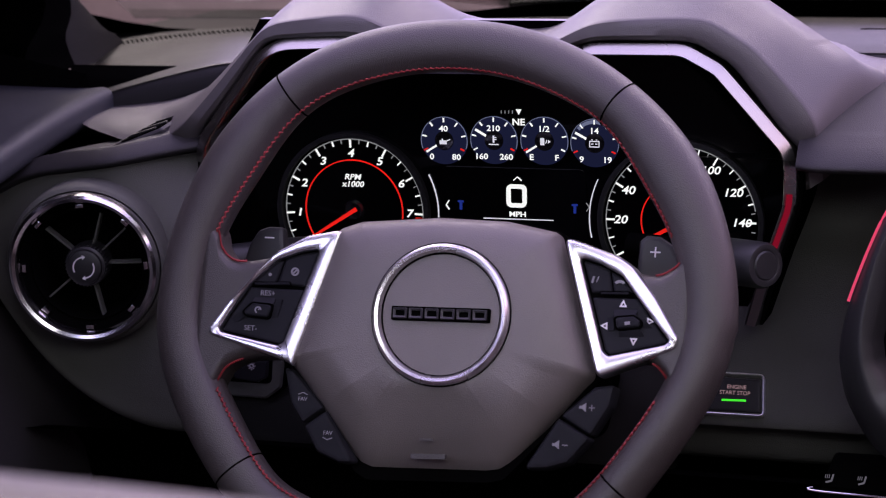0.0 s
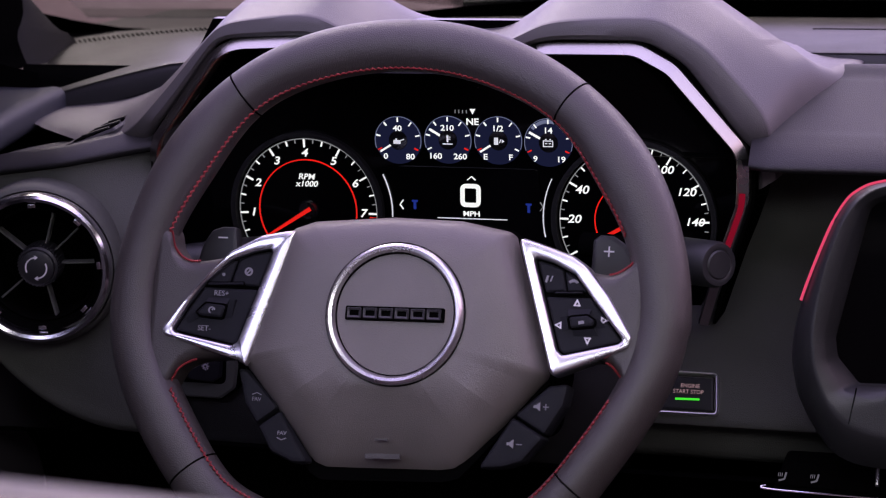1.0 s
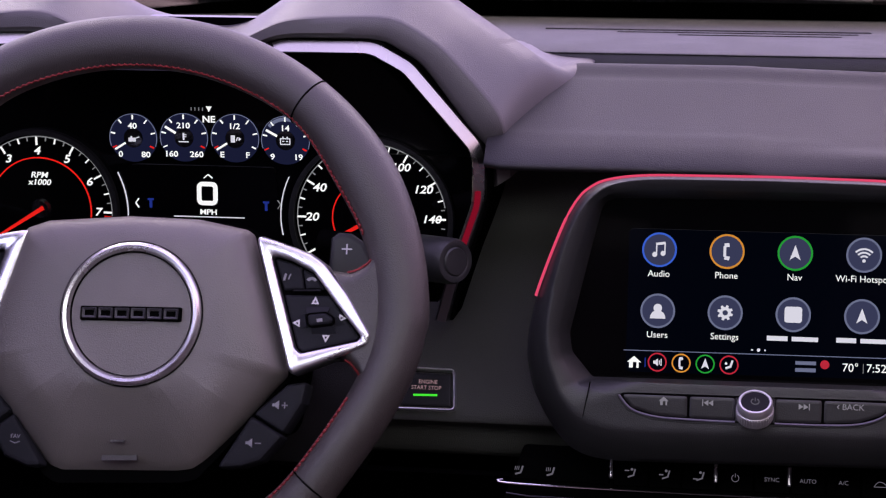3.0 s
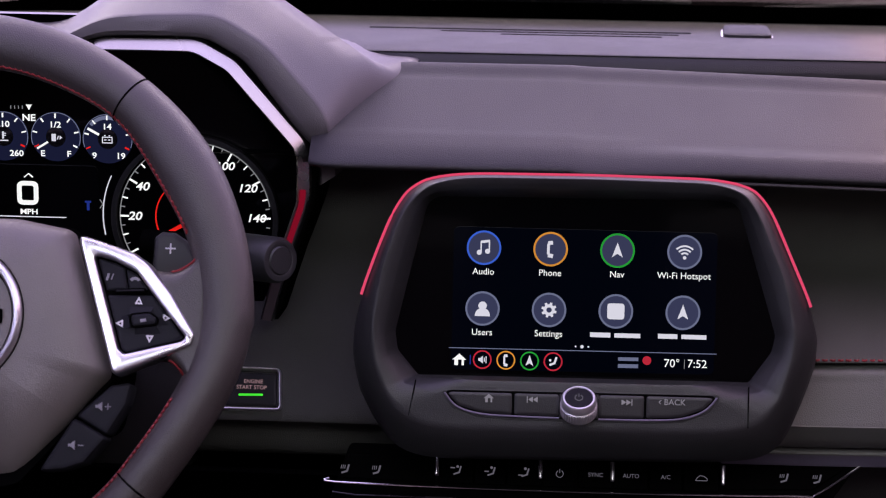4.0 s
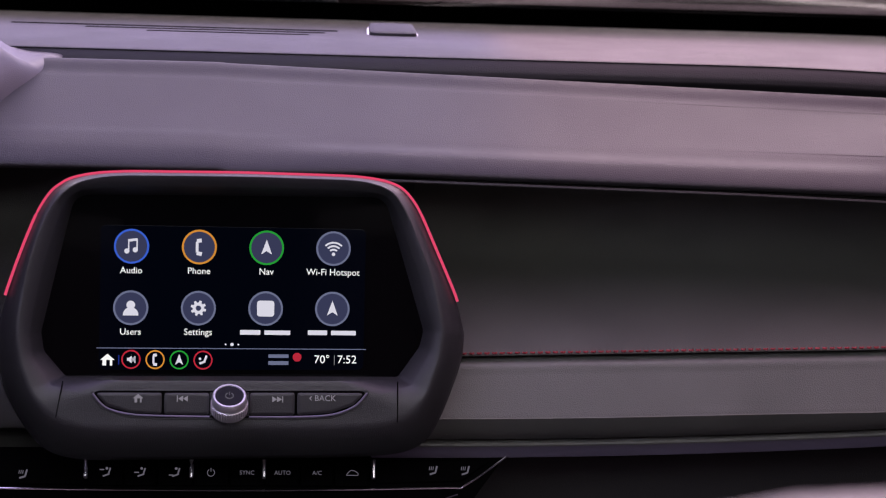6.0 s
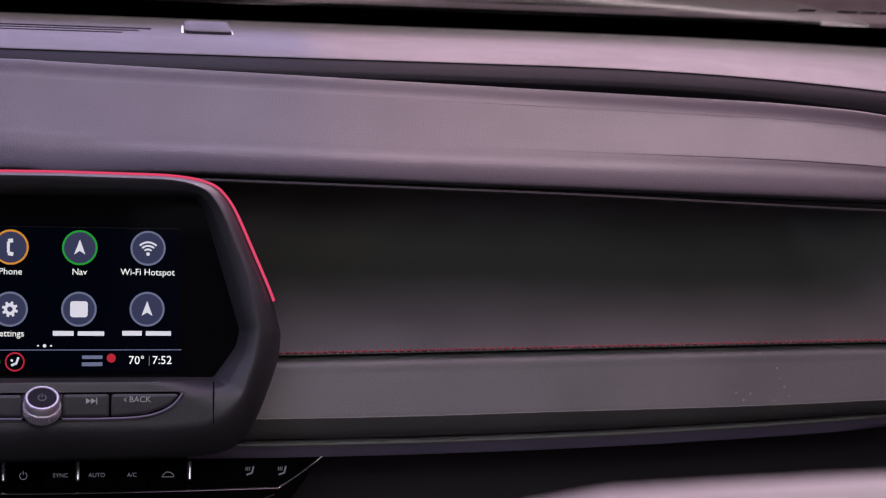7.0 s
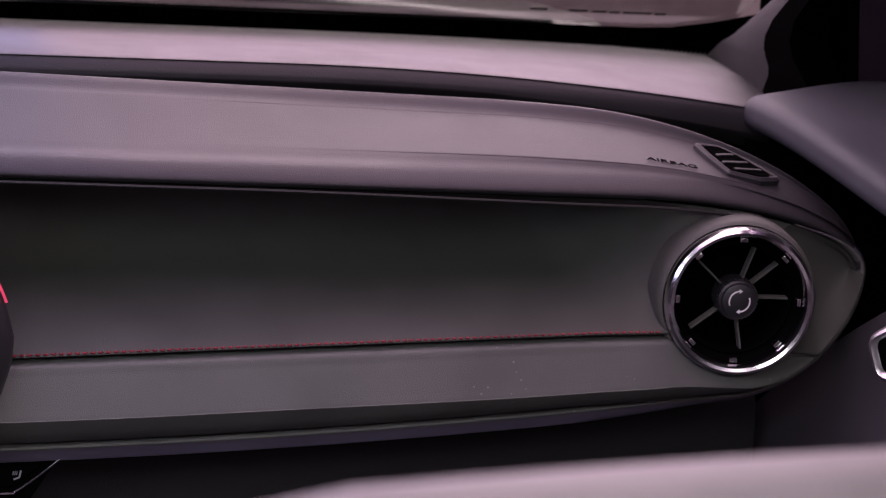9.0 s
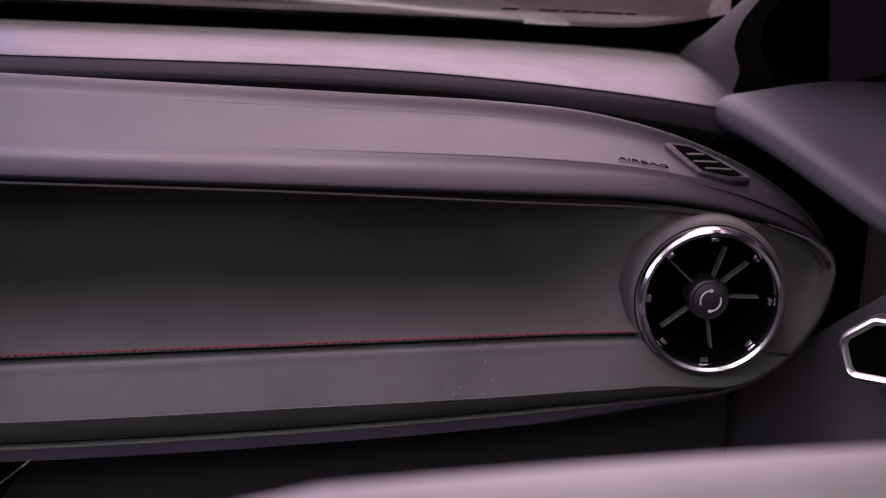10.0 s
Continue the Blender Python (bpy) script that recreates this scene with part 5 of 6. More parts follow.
def glyph(cx, cz, kind, s=1.0):
    f, b = F0 - 0.0006, F0 + 0.0002
    B = lambda x0, z0, x1, z1, w: bar(cx + x0 * s, cz + z0 * s, cx + x1 * s, cz + z1 * s, w * s, f, b)
    D = lambda x, z, r, n=16: slab(circle(cx + x * s, cz + z * s, r * s, n), [(0, f), (0, b)])
    if kind == "note":
        return merge(B(-0.0018, -0.003, -0.0018, 0.0038, 0.0008), B(0.0034, -0.0022, 0.0034, 0.0046, 0.0008), B(-0.0021, 0.0036, 0.0037, 0.0044, 0.0016), D(-0.0029, -0.003, 0.0016), D(0.0023, -0.0022, 0.0016))
    if kind == "phone":
        return merge(B(-0.0014, -0.0034, -0.0014, 0.0034, 0.0017), B(-0.0016, 0.0038, 0.0014, 0.0042, 0.0024), B(-0.0016, -0.0038, 0.0016, -0.0044, 0.0024))
    if kind == "nav":
        return slab([(cx, cz + 0.0052 * s), (cx + 0.0034 * s, cz - 0.0042 * s), (cx, cz - 0.002 * s), (cx - 0.0034 * s, cz - 0.0042 * s)], [(0, f), (0, b)])
    if kind == "wifi":
        return merge(D(0, -0.0036, 0.0011), *[band(cx, cz - 0.0036 * s, r * s, (r + 0.0011) * s, f, b, 16, 45, 135) for r in (0.0024, 0.0046, 0.0068)])
    if kind == "user":
        return merge(D(0, 0.0018, 0.0027), slab([Vector((cx - 0.0048 * s, cz - 0.0048 * s))] + circle(cx, cz - 0.0044 * s, 0.0048 * s, 12, 0, 180)[::-1] + [Vector((cx + 0.0048 * s, cz - 0.0048 * s))], [(0, f), (0, b)]))
    if kind == "gear":
        teeth = [Vector((cx, cz)) + Vector((math.cos(a), math.sin(a))) * s * (0.0049 if (k // 2) % 2 else 0.0036) for k, a in ((k, (k + 0.25 * (1 if k % 2 else -1)) * math.pi / 16) for k in range(32))]
        bore = [Vector((cx, cz)) + (p - Vector((cx, cz))).normalized() * s * 0.0017 for p in teeth]
        rws = [[(p.x, y, p.y) for p in ring] for ring, y in ((bore, b), (bore, f), (teeth, f), (teeth, b))]
        return loops(rws + [rws[0]])
    if kind == "tile":
        o, i = rounded([(cx - 0.0054 * s, cz - 0.005 * s), (cx + 0.0054 * s, cz - 0.005 * s), (cx + 0.0054 * s, cz + 0.005 * s), (cx - 0.0054 * s, cz + 0.005 * s)], 0.002 * s), circle(cx, cz, 0.0026 * s, 24)
        return merge(slab(o, [(0, f), (0, b)]))
    if kind == "house":
        return merge(slab([(cx - 0.0042 * s, cz), (cx + 0.0042 * s, cz), (cx, cz + 0.0036 * s)], [(0, f), (0, b)]), B(-0.0018, -0.0034, -0.0018, 0.0002, 0.0022), B(0.0022, -0.0034, 0.0022, 0.0002, 0.0014))
    if kind == "sound":
        return merge(B(-0.0034, 0, -0.0016, 0, 0.0026), slab([(cx - 0.0018 * s, cz + 0.0013 * s), (cx + 0.0006 * s, cz + 0.0034 * s), (cx + 0.0006 * s, cz - 0.0034 * s), (cx - 0.0018 * s, cz - 0.0013 * s)], [(0, f), (0, b)]), B(0.0018, -0.0018, 0.0018, 0.0018, 0.0008), B(0.0034, -0.003, 0.0034, 0.003, 0.0008))
    if kind == "seat":
        return merge(B(-0.003, -0.003, 0.002, -0.001, 0.0018), B(0.001, -0.002, 0.003, 0.004, 0.0018), D(-0.0026, 0.0012, 0.0011))
    return D(0, 0, 0.002)


RINGS = {"note": L_RINGBLUE, "phone": L_ORANGE, "nav": L_RINGGREEN}
for k, (kind, word) in enumerate((("note", "Audio"), ("phone", "Phone"), ("nav", "Nav"), ("wifi", "Wi-Fi Hotspot"), ("user", "Users"), ("gear", "Settings"), ("tile", ""), ("nav", ""))):
    cx, cz = -0.0597 + 0.0421 * (k % 4), (0.0569 + 0.0002 * (k % 4)) if k < 4 else (0.0183 + 0.0003 * (k % 4))
    ic = part("menu_icon", plate(circle(cx, cz, 0.0098, 32), F0, F0 + 0.0004, 0.0001), L_ICON, screen, "round lit menu icon")
    part("icon_ring", band(cx, cz, 0.0097, 0.0109, F0 - 0.0002, F0 + 0.0004, 40), RINGS[kind] if k < 3 else L_ICONRIM, ic)
    part("icon_symbol", glyph(cx, cz, kind), L_GLYPH, ic)
    if word:
        part("caption", letters(word, 0.0058, cx, cz - 0.0152, F0, 0.0001, wide=0.98), L_WHITE, ic)
    else:
        w = 0.0158 if kind == "tile" else 0.0152
        part("caption_bar", merge(bar(cx - w, cz - 0.0152, cx - 0.003, cz - 0.0152, 0.003, F0, F0 + 0.0002), bar(cx - 0.0005, cz - 0.0152, cx + w, cz - 0.0152, 0.0028, F0, F0 + 0.0002)), L_GLYPH, ic)
part("menu_rule", bar(-0.0806, -0.0072, 0.0885, -0.0063, 0.0005, F0, F0 + 0.0002), L_ICONRIM, screen)
part("page_dots", merge(*[slab(circle(0.0038 + dx, -0.0041, r, 12), [(0, F0), (0, F0 + 0.0002)]) for dx, r in ((-0.004, 0.0006), (0, 0.0011), (0.004, 0.0006))]), L_GLYPH, screen)
part("bar_symbol", glyph(-0.0737, -0.0146, "house", 1.05), L_WHITE, screen)
part("bar_divider", bar(-0.0667, -0.0175, -0.0667, -0.0115, 0.0007, F0, F0 + 0.0002), L_BLUE, screen)
for cx, kind, mat in ((-0.0591, "sound", L_RINGRED), (-0.0441, "phone", L_ORANGE), (-0.0291, "nav", L_RINGGREEN), (-0.0142, "seat", L_RINGRED)):
    sm = part("shortcut", band(cx, -0.0142, 0.0051, 0.006, F0 - 0.0001, F0 + 0.0003, 32), mat, screen, "small ringed shortcut")
    part("shortcut_symbol", glyph(cx, -0.0142, kind, 0.72), L_GLYPH, sm)
part("signal_bar", merge(bar(0.0268, -0.0112, 0.0395, -0.0111, 0.0022, F0, F0 + 0.0002), bar(0.0268, -0.0156, 0.0395, -0.0155, 0.0024, F0, F0 + 0.0002)), L_ICONRIM, screen)
part("red_dot", slab(circle(0.0449, -0.0117, 0.0028, 20), [(0, F0), (0, F0 + 0.0002)]), L_RINGRED, screen)
part("temperature", letters("70°", 0.0073, 0.0606, -0.0132, F0, 0.0001), L_WHITE, screen)
part("divider", bar(0.0685, -0.0163, 0.0685, -0.0103, 0.0004, F0, F0 + 0.0002), L_DIM, screen)
part("clock_digits", letters("7:52", 0.0073, 0.0765, -0.0131, F0, 0.0001), L_WHITE, screen)

# red light line over the surround's top and shoulders
line = [Vector((p.x, 0.0032, p.y)) for p in inset(outer, -0.0004)]
top = sorted([p for p in line if p.z > 0.024], key=lambda p: -math.atan2(p.z - 0.0, p.x))
part("ambient_light", tube(top, 0.0009, 6), L_AMBIENT, media, "thin red glowing line for light reflected on the bezel")

# row of hard keys under the glass
fascia = part("key_fascia", slab(rounded([(-0.086, -0.0312), (0.0928, -0.0292), (0.0835, -0.0420), (0.067, -0.0484), (0.045, -0.0496), (-0.04, -0.0501), (-0.0605, -0.0487), (-0.0765, -0.0436)], 0.004), [(0.0008, -0.0107), (0, -0.0104), (0, 0.0)]), SURROUND, media)
HARD_KEYS = [[(-0.081, -0.0328), (-0.0388, -0.0326), (-0.0388, -0.0464), (-0.0585, -0.0455), (-0.073, -0.0414)], [(-0.0378, -0.0326), (-0.0095, -0.0324), (-0.0095, -0.0467), (-0.0378, -0.0465)],
        [(0.015, -0.0321), (0.0435, -0.0318), (0.0435, -0.0464), (0.015, -0.0467)], [(0.0445, -0.0318), (0.0878, -0.0317), (0.08, -0.0397), (0.066, -0.0448), (0.0445, -0.0464)]]
part("key_tray", slab(rounded([(-0.083, -0.0318), (0.0897, -0.0305), (0.081, -0.0410), (0.066, -0.0470), (0.045, -0.0481), (-0.04, -0.0485), (-0.06, -0.0472), (-0.0745, -0.0427)], 0.004), [(0, -0.0108), (0, -0.008)]), DARK, fascia)
# pale tubes paint the light that the keys' lower edges catch
for pts in ([(-0.0815, -0.0336), (-0.0735, -0.0421), (-0.059, -0.0462), (-0.0388, -0.0472), (-0.0095, -0.0475)], [(0.015, -0.0475), (0.0445, -0.0472), (0.0662, -0.0457), (0.0805, -0.0404), (0.0885, -0.0318)]):
    part("key_highlight", tube(catmull([(x, -0.0112, z) for x, z in pts], 5), 0.0007, 6), STRIP, fascia, "pale line painting the light on the keys' lower edge")
for k, pts in enumerate(HARD_KEYS):
    kb = part("hard_key", slab(rounded(pts, 0.002, 3), [(0.0022, -0.0114), (0.0008, -0.0112), (0, -0.0106), (0, -0.009)]), SURROUND, fascia, "dark hard key with a pale symbol")
    z = -0.0362
    if k == 0:
        g2 = moved(glyph(0, 0, "house", 0.75), Matrix.Translation((-0.0536, -0.0186, z)))
    elif k == 3:
        g2 = merge(letters("BACK", 0.0052, 0.0622, z + 0.0008, -0.0119), bar(0.0525, z + 0.0008, 0.0538, z + 0.002, 0.0005, -0.0122, -0.0115), bar(0.0525, z + 0.0008, 0.0538, z - 0.0004, 0.0005, -0.0122, -0.0115))
    else:
        sx, s = (-0.0265, -1) if k == 1 else (0.0327, 1)
        tri = lambda o: slab([(sx + s * (o + 0.003), z), (sx + s * o, z + 0.0018), (sx + s * o, z - 0.0018)], [(0, -0.0122), (0, -0.0115)])
        g2 = merge(tri(-0.0035), tri(-0.0005), bar(sx + s * 0.003, z - 0.002, sx + s * 0.003, z + 0.002, 0.0006, -0.0122, -0.0115))
    part("key_symbol", g2, L_HARDKEY, kb)
part("key_bridge", slab([(-0.0094, -0.0323), (0.0149, -0.0320), (0.0149, -0.0470), (-0.0094, -0.0470)], [(0, -0.0109), (0, -0.008)]), SURROUND, fascia)
vk = part("volume_knob", lathe([(0.0, -0.021), (0.0086, -0.021), (0.009, -0.0217), (0.0099, -0.0217), (0.0108, -0.0203), (0.0108, -0.016), (0.0112, -0.0155), (0.0112, -0.0085), (0.0, -0.0085)], 48), SATIN, media, "chrome-edged round power knob", at=pose(0.0026, -0.005, -0.0502, -52))
part("knob_face", lathe([(0, -0.0213), (0.0086, -0.0213), (0.0088, -0.0205)], 36), KEY, vk)
part("power_symbol", merge(band(0, 0, 0.0021, 0.0027, -0.0217, -0.021, 20, 120, 420), bar(0, 0.0006, 0, 0.0032, 0.0006, -0.0217, -0.021)), L_KEY, vk)
for k in range(40):
    part("knurl", moved(box(-0.0004, 0.0004, -0.0152, -0.0095, -0.0003, 0.0004), Matrix.Rotation(radians(9 * k), 4, "Y") @ Matrix.Translation((0, 0, 0.0112))), SATIN, vk)

# ---- climate keys below the display ----
clim = thing("climate_panel", pose(0.015, 1.235, 0.68, -25), "strip of black climate keys with chrome line", "climate controls")
part("body", plate(rounded([(-0.17, 0.0), (0.142, 0.0), (0.176, 0.046), (-0.155, 0.046)], 0.004), 0.002, 0.03, 0.001), DARK, clim)
part("chrome_line", tube(catmull([(-0.1675, 0.0, 0.0225), (-0.155, -0.001, 0.0195), (0.0, -0.001, 0.0185), (0.13, -0.001, 0.0205), (0.1465, -0.001, 0.0225), (0.1755, 0.001, 0.0425)], 8), 0.0007, 6), BRIGHT, clim, "thin chrome line")
part("lower_line", tube([(-0.165, 0.0, 0.0135), (-0.15, -0.001, 0.0118), (0.13, -0.001, 0.0125), (0.1415, 0, 0.0165)], 0.0005, 5), DARKMETAL, clim)
XS = [-0.0965, -0.0735, -0.0525, -0.0297, -0.0065, 0.0165, 0.039, 0.061, 0.0845]
for k in range(8):
    kb = part("climate_key", plate(rounded([(XS[k] + 0.0006, 0.0215), (XS[k + 1] - 0.0006, 0.0215), (XS[k + 1] - 0.0006, 0.0375), (XS[k] + 0.0006, 0.0375)], 0.001), -0.001, 0.01, 0.0008), DARK, clim, "small black climate key")
    cx, cz = 0.5 * (XS[k] + XS[k + 1]), 0.0298
    if k < 3:
        sym = merge(bar(cx - 0.002, cz - 0.003, cx + 0.003, cz - 0.0012, 0.0012, -0.0014, -0.0005), bar(cx + 0.0024, cz - 0.001, cx + 0.0036, cz + 0.0034, 0.0012, -0.0014, -0.0005), bar(cx - 0.0045, cz + (0.002, 0.0, -0.002)[k], cx - 0.001, cz + (0.002, 0.0, -0.002)[k], 0.0009, -0.0014, -0.0005), slab(circle(cx + 0.001, cz + 0.003, 0.0011, 12), [(0, -0.0014), (0, -0.0005)]))
    elif k == 3:
        sym = merge(band(cx, cz, 0.0024, 0.003, -0.0014, -0.0005, 20, 120, 420), bar(cx, cz + 0.0006, cx, cz + 0.0036, 0.0006, -0.0014, -0.0005))
    elif k == 7:
        sym = merge(*[bar(*s, 0.0006, -0.0014, -0.0005) for s in ((cx - 0.0045, cz - 0.0016, cx + 0.0045, cz - 0.0016), (cx - 0.0045, cz - 0.0016, cx - 0.003, cz + 0.0006), (cx - 0.003, cz + 0.0006, cx - 0.001, cz + 0.0022), (cx - 0.001, cz + 0.0022, cx + 0.002, cz + 0.0018), (cx + 0.002, cz + 0.0018, cx + 0.0045, cz), (cx + 0.0045, cz, cx + 0.0045, cz - 0.0016))])
    else:
        sym = letters(("SYNC", "AUTO", "A/C")[k - 4], 0.0045, cx, cz, -0.0013)
    part("key_symbol", moved(sym, Matrix.Translation((cx, 0, cz)) @ Matrix.Diagonal((0.84, 1, 0.84, 1)) @ Matrix.Translation((-cx, 0, -cz))), L_KEY, kb)
for x in (-0.0975, -0.0305, 0.0158, 0.0865):
    part("toggle", slab(rounded([(x - 0.0012, 0.026), (x + 0.0012, 0.026), (x + 0.0014, 0.0385), (x - 0.0014, 0.0385)], 0.0006), [(0.0008, -0.005), (0, -0.004), (0, 0.004)]), CHROME, clim, "slim metal toggle")
for cx in (-0.1575, -0.137, 0.1255, 0.1465):
    cz = 0.0285 if cx < 0 else 0.032
    part("seat_symbol", merge(bar(cx - 0.0025, cz - 0.003, cx + 0.002, cz - 0.0016, 0.0013, -0.0006, 0.0006), bar(cx + 0.0018, cz - 0.0014, cx + 0.003, cz + 0.0034, 0.0013, -0.0006, 0.0006), *[bar(cx - 0.003 + 0.0014 * j, cz + 0.0002, cx - 0.0026 + 0.0014 * j, cz + 0.003, 0.0005, -0.0006, 0.0006) for j in range(3)]), L_KEY, clim, at=Matrix.Translation((cx, 0, cz)) @ Matrix.Diagonal((0.85, 1, 0.85, 1)) @ Matrix.Translation((-cx, 0, -cz)))
part("side_wing", slab(rounded([(0.0875, 0.023), (0.144, 0.0248), (0.165, 0.0395), (0.0875, 0.0385)], 0.002), [(0.001, 0.0004), (0, 0.0014), (0, 0.01)]), DARK, clim)
part("side_wing", slab(rounded([(-0.163, 0.0225), (-0.0985, 0.0215), (-0.0985, 0.0385), (-0.156, 0.0385)], 0.002), [(0.001, 0.0004), (0, 0.0014), (0, 0.01)]), DARK, clim)

# ---- start button, stalks and light switch ----
start = thing("start_button", pose(-0.2075, 1.2745, 0.745, -31), "engine start button in a slim metal frame, green light", "button")
S_OUT = rounded([(-0.034, -0.0102), (0.0205, -0.01), (0.0182, 0.0188), (-0.034, 0.0195)], 0.004, 5)
S_IN = inset(S_OUT, 0.0019)
rws = [[(p[0], y, p[1]) for p in pts] for pts, y in ((S_OUT, 0.014), (S_OUT, -0.001), (inset(S_OUT, 0.0006), -0.0022), (inset(S_OUT, 0.0012), -0.002), (S_IN, 0.0), (S_IN, 0.012))]
part("frame", loops(rws), SATIN, start, "satin metal frame")
part("key", slab(inset(S_OUT, 0.0032), [(0.0015, 0.0004), (0.0004, 0.0008), (0, 0.002), (0, 0.01)]), SHADE, start)
part("well", slab(S_IN, [(0, 0.0035), (0, 0.012)]), DARK, start)
part("caption", letters("ENGINE", 0.0038, 0.0003, 0.0094, 0.0001, wide=0.95), L_PINKTEXT, start)
part("caption", letters("START STOP", 0.0038, -0.0006, 0.0054, 0.0001, wide=0.95), L_PINKTEXT, start)
part("indicator", plate(rounded([(-0.0089, -0.0004), (0.0072, 0.0), (0.0072, 0.0013), (-0.0089, 0.0009)], 0.0004), -0.0006, 0.001, 0.0002), L_GREEN, start, "lit green bar")

stalk = thing("wiper_stalk", pose(-0.1885, 1.235, 0.8475) @ Matrix.Scale(0.98, 4), "black wiper stalk with a round end cap", "stalk")
m = pose(0, 0, 0, -6, 0, 48)
part("cap", moved(lathe([(0.0, -0.0115), (0.0085, -0.0115), (0.0095, -0.0105), (0.0105, -0.011), (0.0135, -0.0105), (0.015, -0.007), (0.0152, 0.03), (0.012, 0.036), (0.0, 0.036)], 40), m), SURROUND, stalk, "round matt cap")
part("arm", tube(catmull([(-0.02, 0.018, 0.0), (-0.05, 0.03, 0.0), (-0.09, 0.04, 0.0)], 6), 0.0085, 14), DARK, stalk)
turn = thing("indicator_stalk", pose(-0.545, 1.235, 0.835), "black indicator stalk with white lamp symbols", "stalk")
part("arm", tube(catmull([(-0.03, -0.005, -0.006), (0.02, 0.02, -0.002), (0.075, 0.065, -0.004)], 6), 0.0125, 14), BLACK, turn)
part("symbol", moved(merge(bar(-0.002, 0.002, 0.002, 0.002, 0.004, -0.001, 0), *[bar(-0.007, z, -0.0035, z, 0.0007, -0.001, 0) for z in (0.0002, 0.002, 0.0038)], letters("OFF", 0.0042, -0.001, -0.005, -0.0005)), pose(0.006, -0.004, 0.0)), WHITE, turn)

lights = thing("light_switch", pose(-0.575, 1.272, 0.733, -4), "dark light switch panel with a dimmer key", "switch")
SWITCH = rounded([(-0.0478, 0.03), (-0.0478, 0.001), (-0.0406, -0.0052), (0.0365, -0.0066), (0.048, 0.002), (0.0501, 0.0171), (0.0501, 0.03)], 0.006)
part("panel", slab(SWITCH, [(0.0015, -0.0006), (0, 0.0006), (0, 0.02)]), BOWL, lights)
part("panel_gap", slab(inset(SWITCH, -0.0013), [(0, 0.0014), (0, 0.02)]), DARK, lights)
part("key_well", plate(rounded([(-0.026, 0.0045), (0.0412, 0.0045), (0.0425, 0.028), (-0.026, 0.028)], 0.005), -0.0012, 0.01, 0.0005), DARK, lights)
part("dimmer_key", slab(rounded([(0.0146, 0.0078), (0.0325, 0.0062), (0.0388, 0.0098), (0.04, 0.022), (0.0146, 0.022)], 0.002), [(0.0015, -0.0062), (0.0004, -0.0058), (0, -0.004), (0, 0.004)]), KEY, lights)
part("lamp_key", slab(rounded([(-0.024, 0.0078), (0.0134, 0.0078), (0.0134, 0.022), (-0.024, 0.022)], 0.002), [(0.0015, -0.0062), (0.0004, -0.0058), (0, -0.004), (0, 0.004)]), KEY, lights)
sun = (0.0285, 0.018)
part("dimmer_symbol", merge(band(*sun, 0.0011, 0.0016, -0.0068, -0.006, 14), *[bar(sun[0] + 0.002 * math.cos(a), sun[1] + 0.002 * math.sin(a), sun[0] + 0.0028 * math.cos(a), sun[1] + 0.0028 * math.sin(a), 0.0005, -0.0068, -0.006) for a in [k * math.pi / 4 for k in range(8)]], bar(0.0192, 0.018, 0.0222, 0.018, 0.0006, -0.0068, -0.006), bar(0.0207, 0.0165, 0.0207, 0.0195, 0.0006, -0.0068, -0.006)), WHITE, lights)

# steering column shroud
column = thing("steering_column", pose(-0.362, 1.2, 0.80, -22), "black steering column shroud behind the wheel", "steering column")
part("shroud", slab(rounded([(-0.075, -0.06), (0.075, -0.06), (0.085, 0.0), (0.05, 0.015), (-0.05, 0.015), (-0.085, 0.0)], 0.02), [(0.004, -0.022), (0, -0.015), (0.006, 0.09)]), DARK, column)

# sun sensor on the shelf
sensor = thing("sun_sensor", pose(0.1245, 1.5, 0.9575), "small dark sensor cap with a bright rim", "sensor")
part("rim", moved(slab(rounded([(-0.0205, -0.02), (0.0205, -0.02), (0.0185, 0.02), (-0.0185, 0.02)], 0.009), [(0.004, -0.0055), (0.001, -0.0045), (0, 0.004)]), pose(0, 0, 0, -84)), SATIN, sensor, "bright metal rim")
part("cap", moved(slab(rounded([(-0.0185, -0.0165), (0.0185, -0.0165), (0.0168, 0.019), (-0.0168, 0.019)], 0.007), [(0.004, -0.0085), (0.001, -0.0078), (0, -0.003)]), pose(0, 0, 0, -84)), SHADE, sensor)
# ---- the car's shell round the cabin ----
def quad(name, pts, mat, parent, thick=0.02, label=""):
    p = [Vector(q) for q in pts]
    n = (p[1] - p[0]).cross(p[2] - p[0]).normalized() * thick
    bm = loops([p, [q + n for q in p]], True, True, True)
    return part(name, bm, mat, parent, label, smooth=False)


shell = thing("cabin_shell", pose(0, 0, 0), "dark lined coupe cabin with roof and pillars", "car body", kind="structure")
# the headliner leaves an opening for the added roof lamp
for x0, x1, y0, y1 in ((-0.6, 0.6, 0.6, 0.74), (-0.6, 0.6, -1.0, -0.08), (-0.6, -0.5, -0.08, 0.6), (0.5, 0.6, -0.08, 0.6)):
    quad("headliner", [(x0, y1, 1.283), (x1, y1, 1.283), (x1, y0, 1.277), (x0, y0, 1.277)], HEADLINER, shell, 0.015)

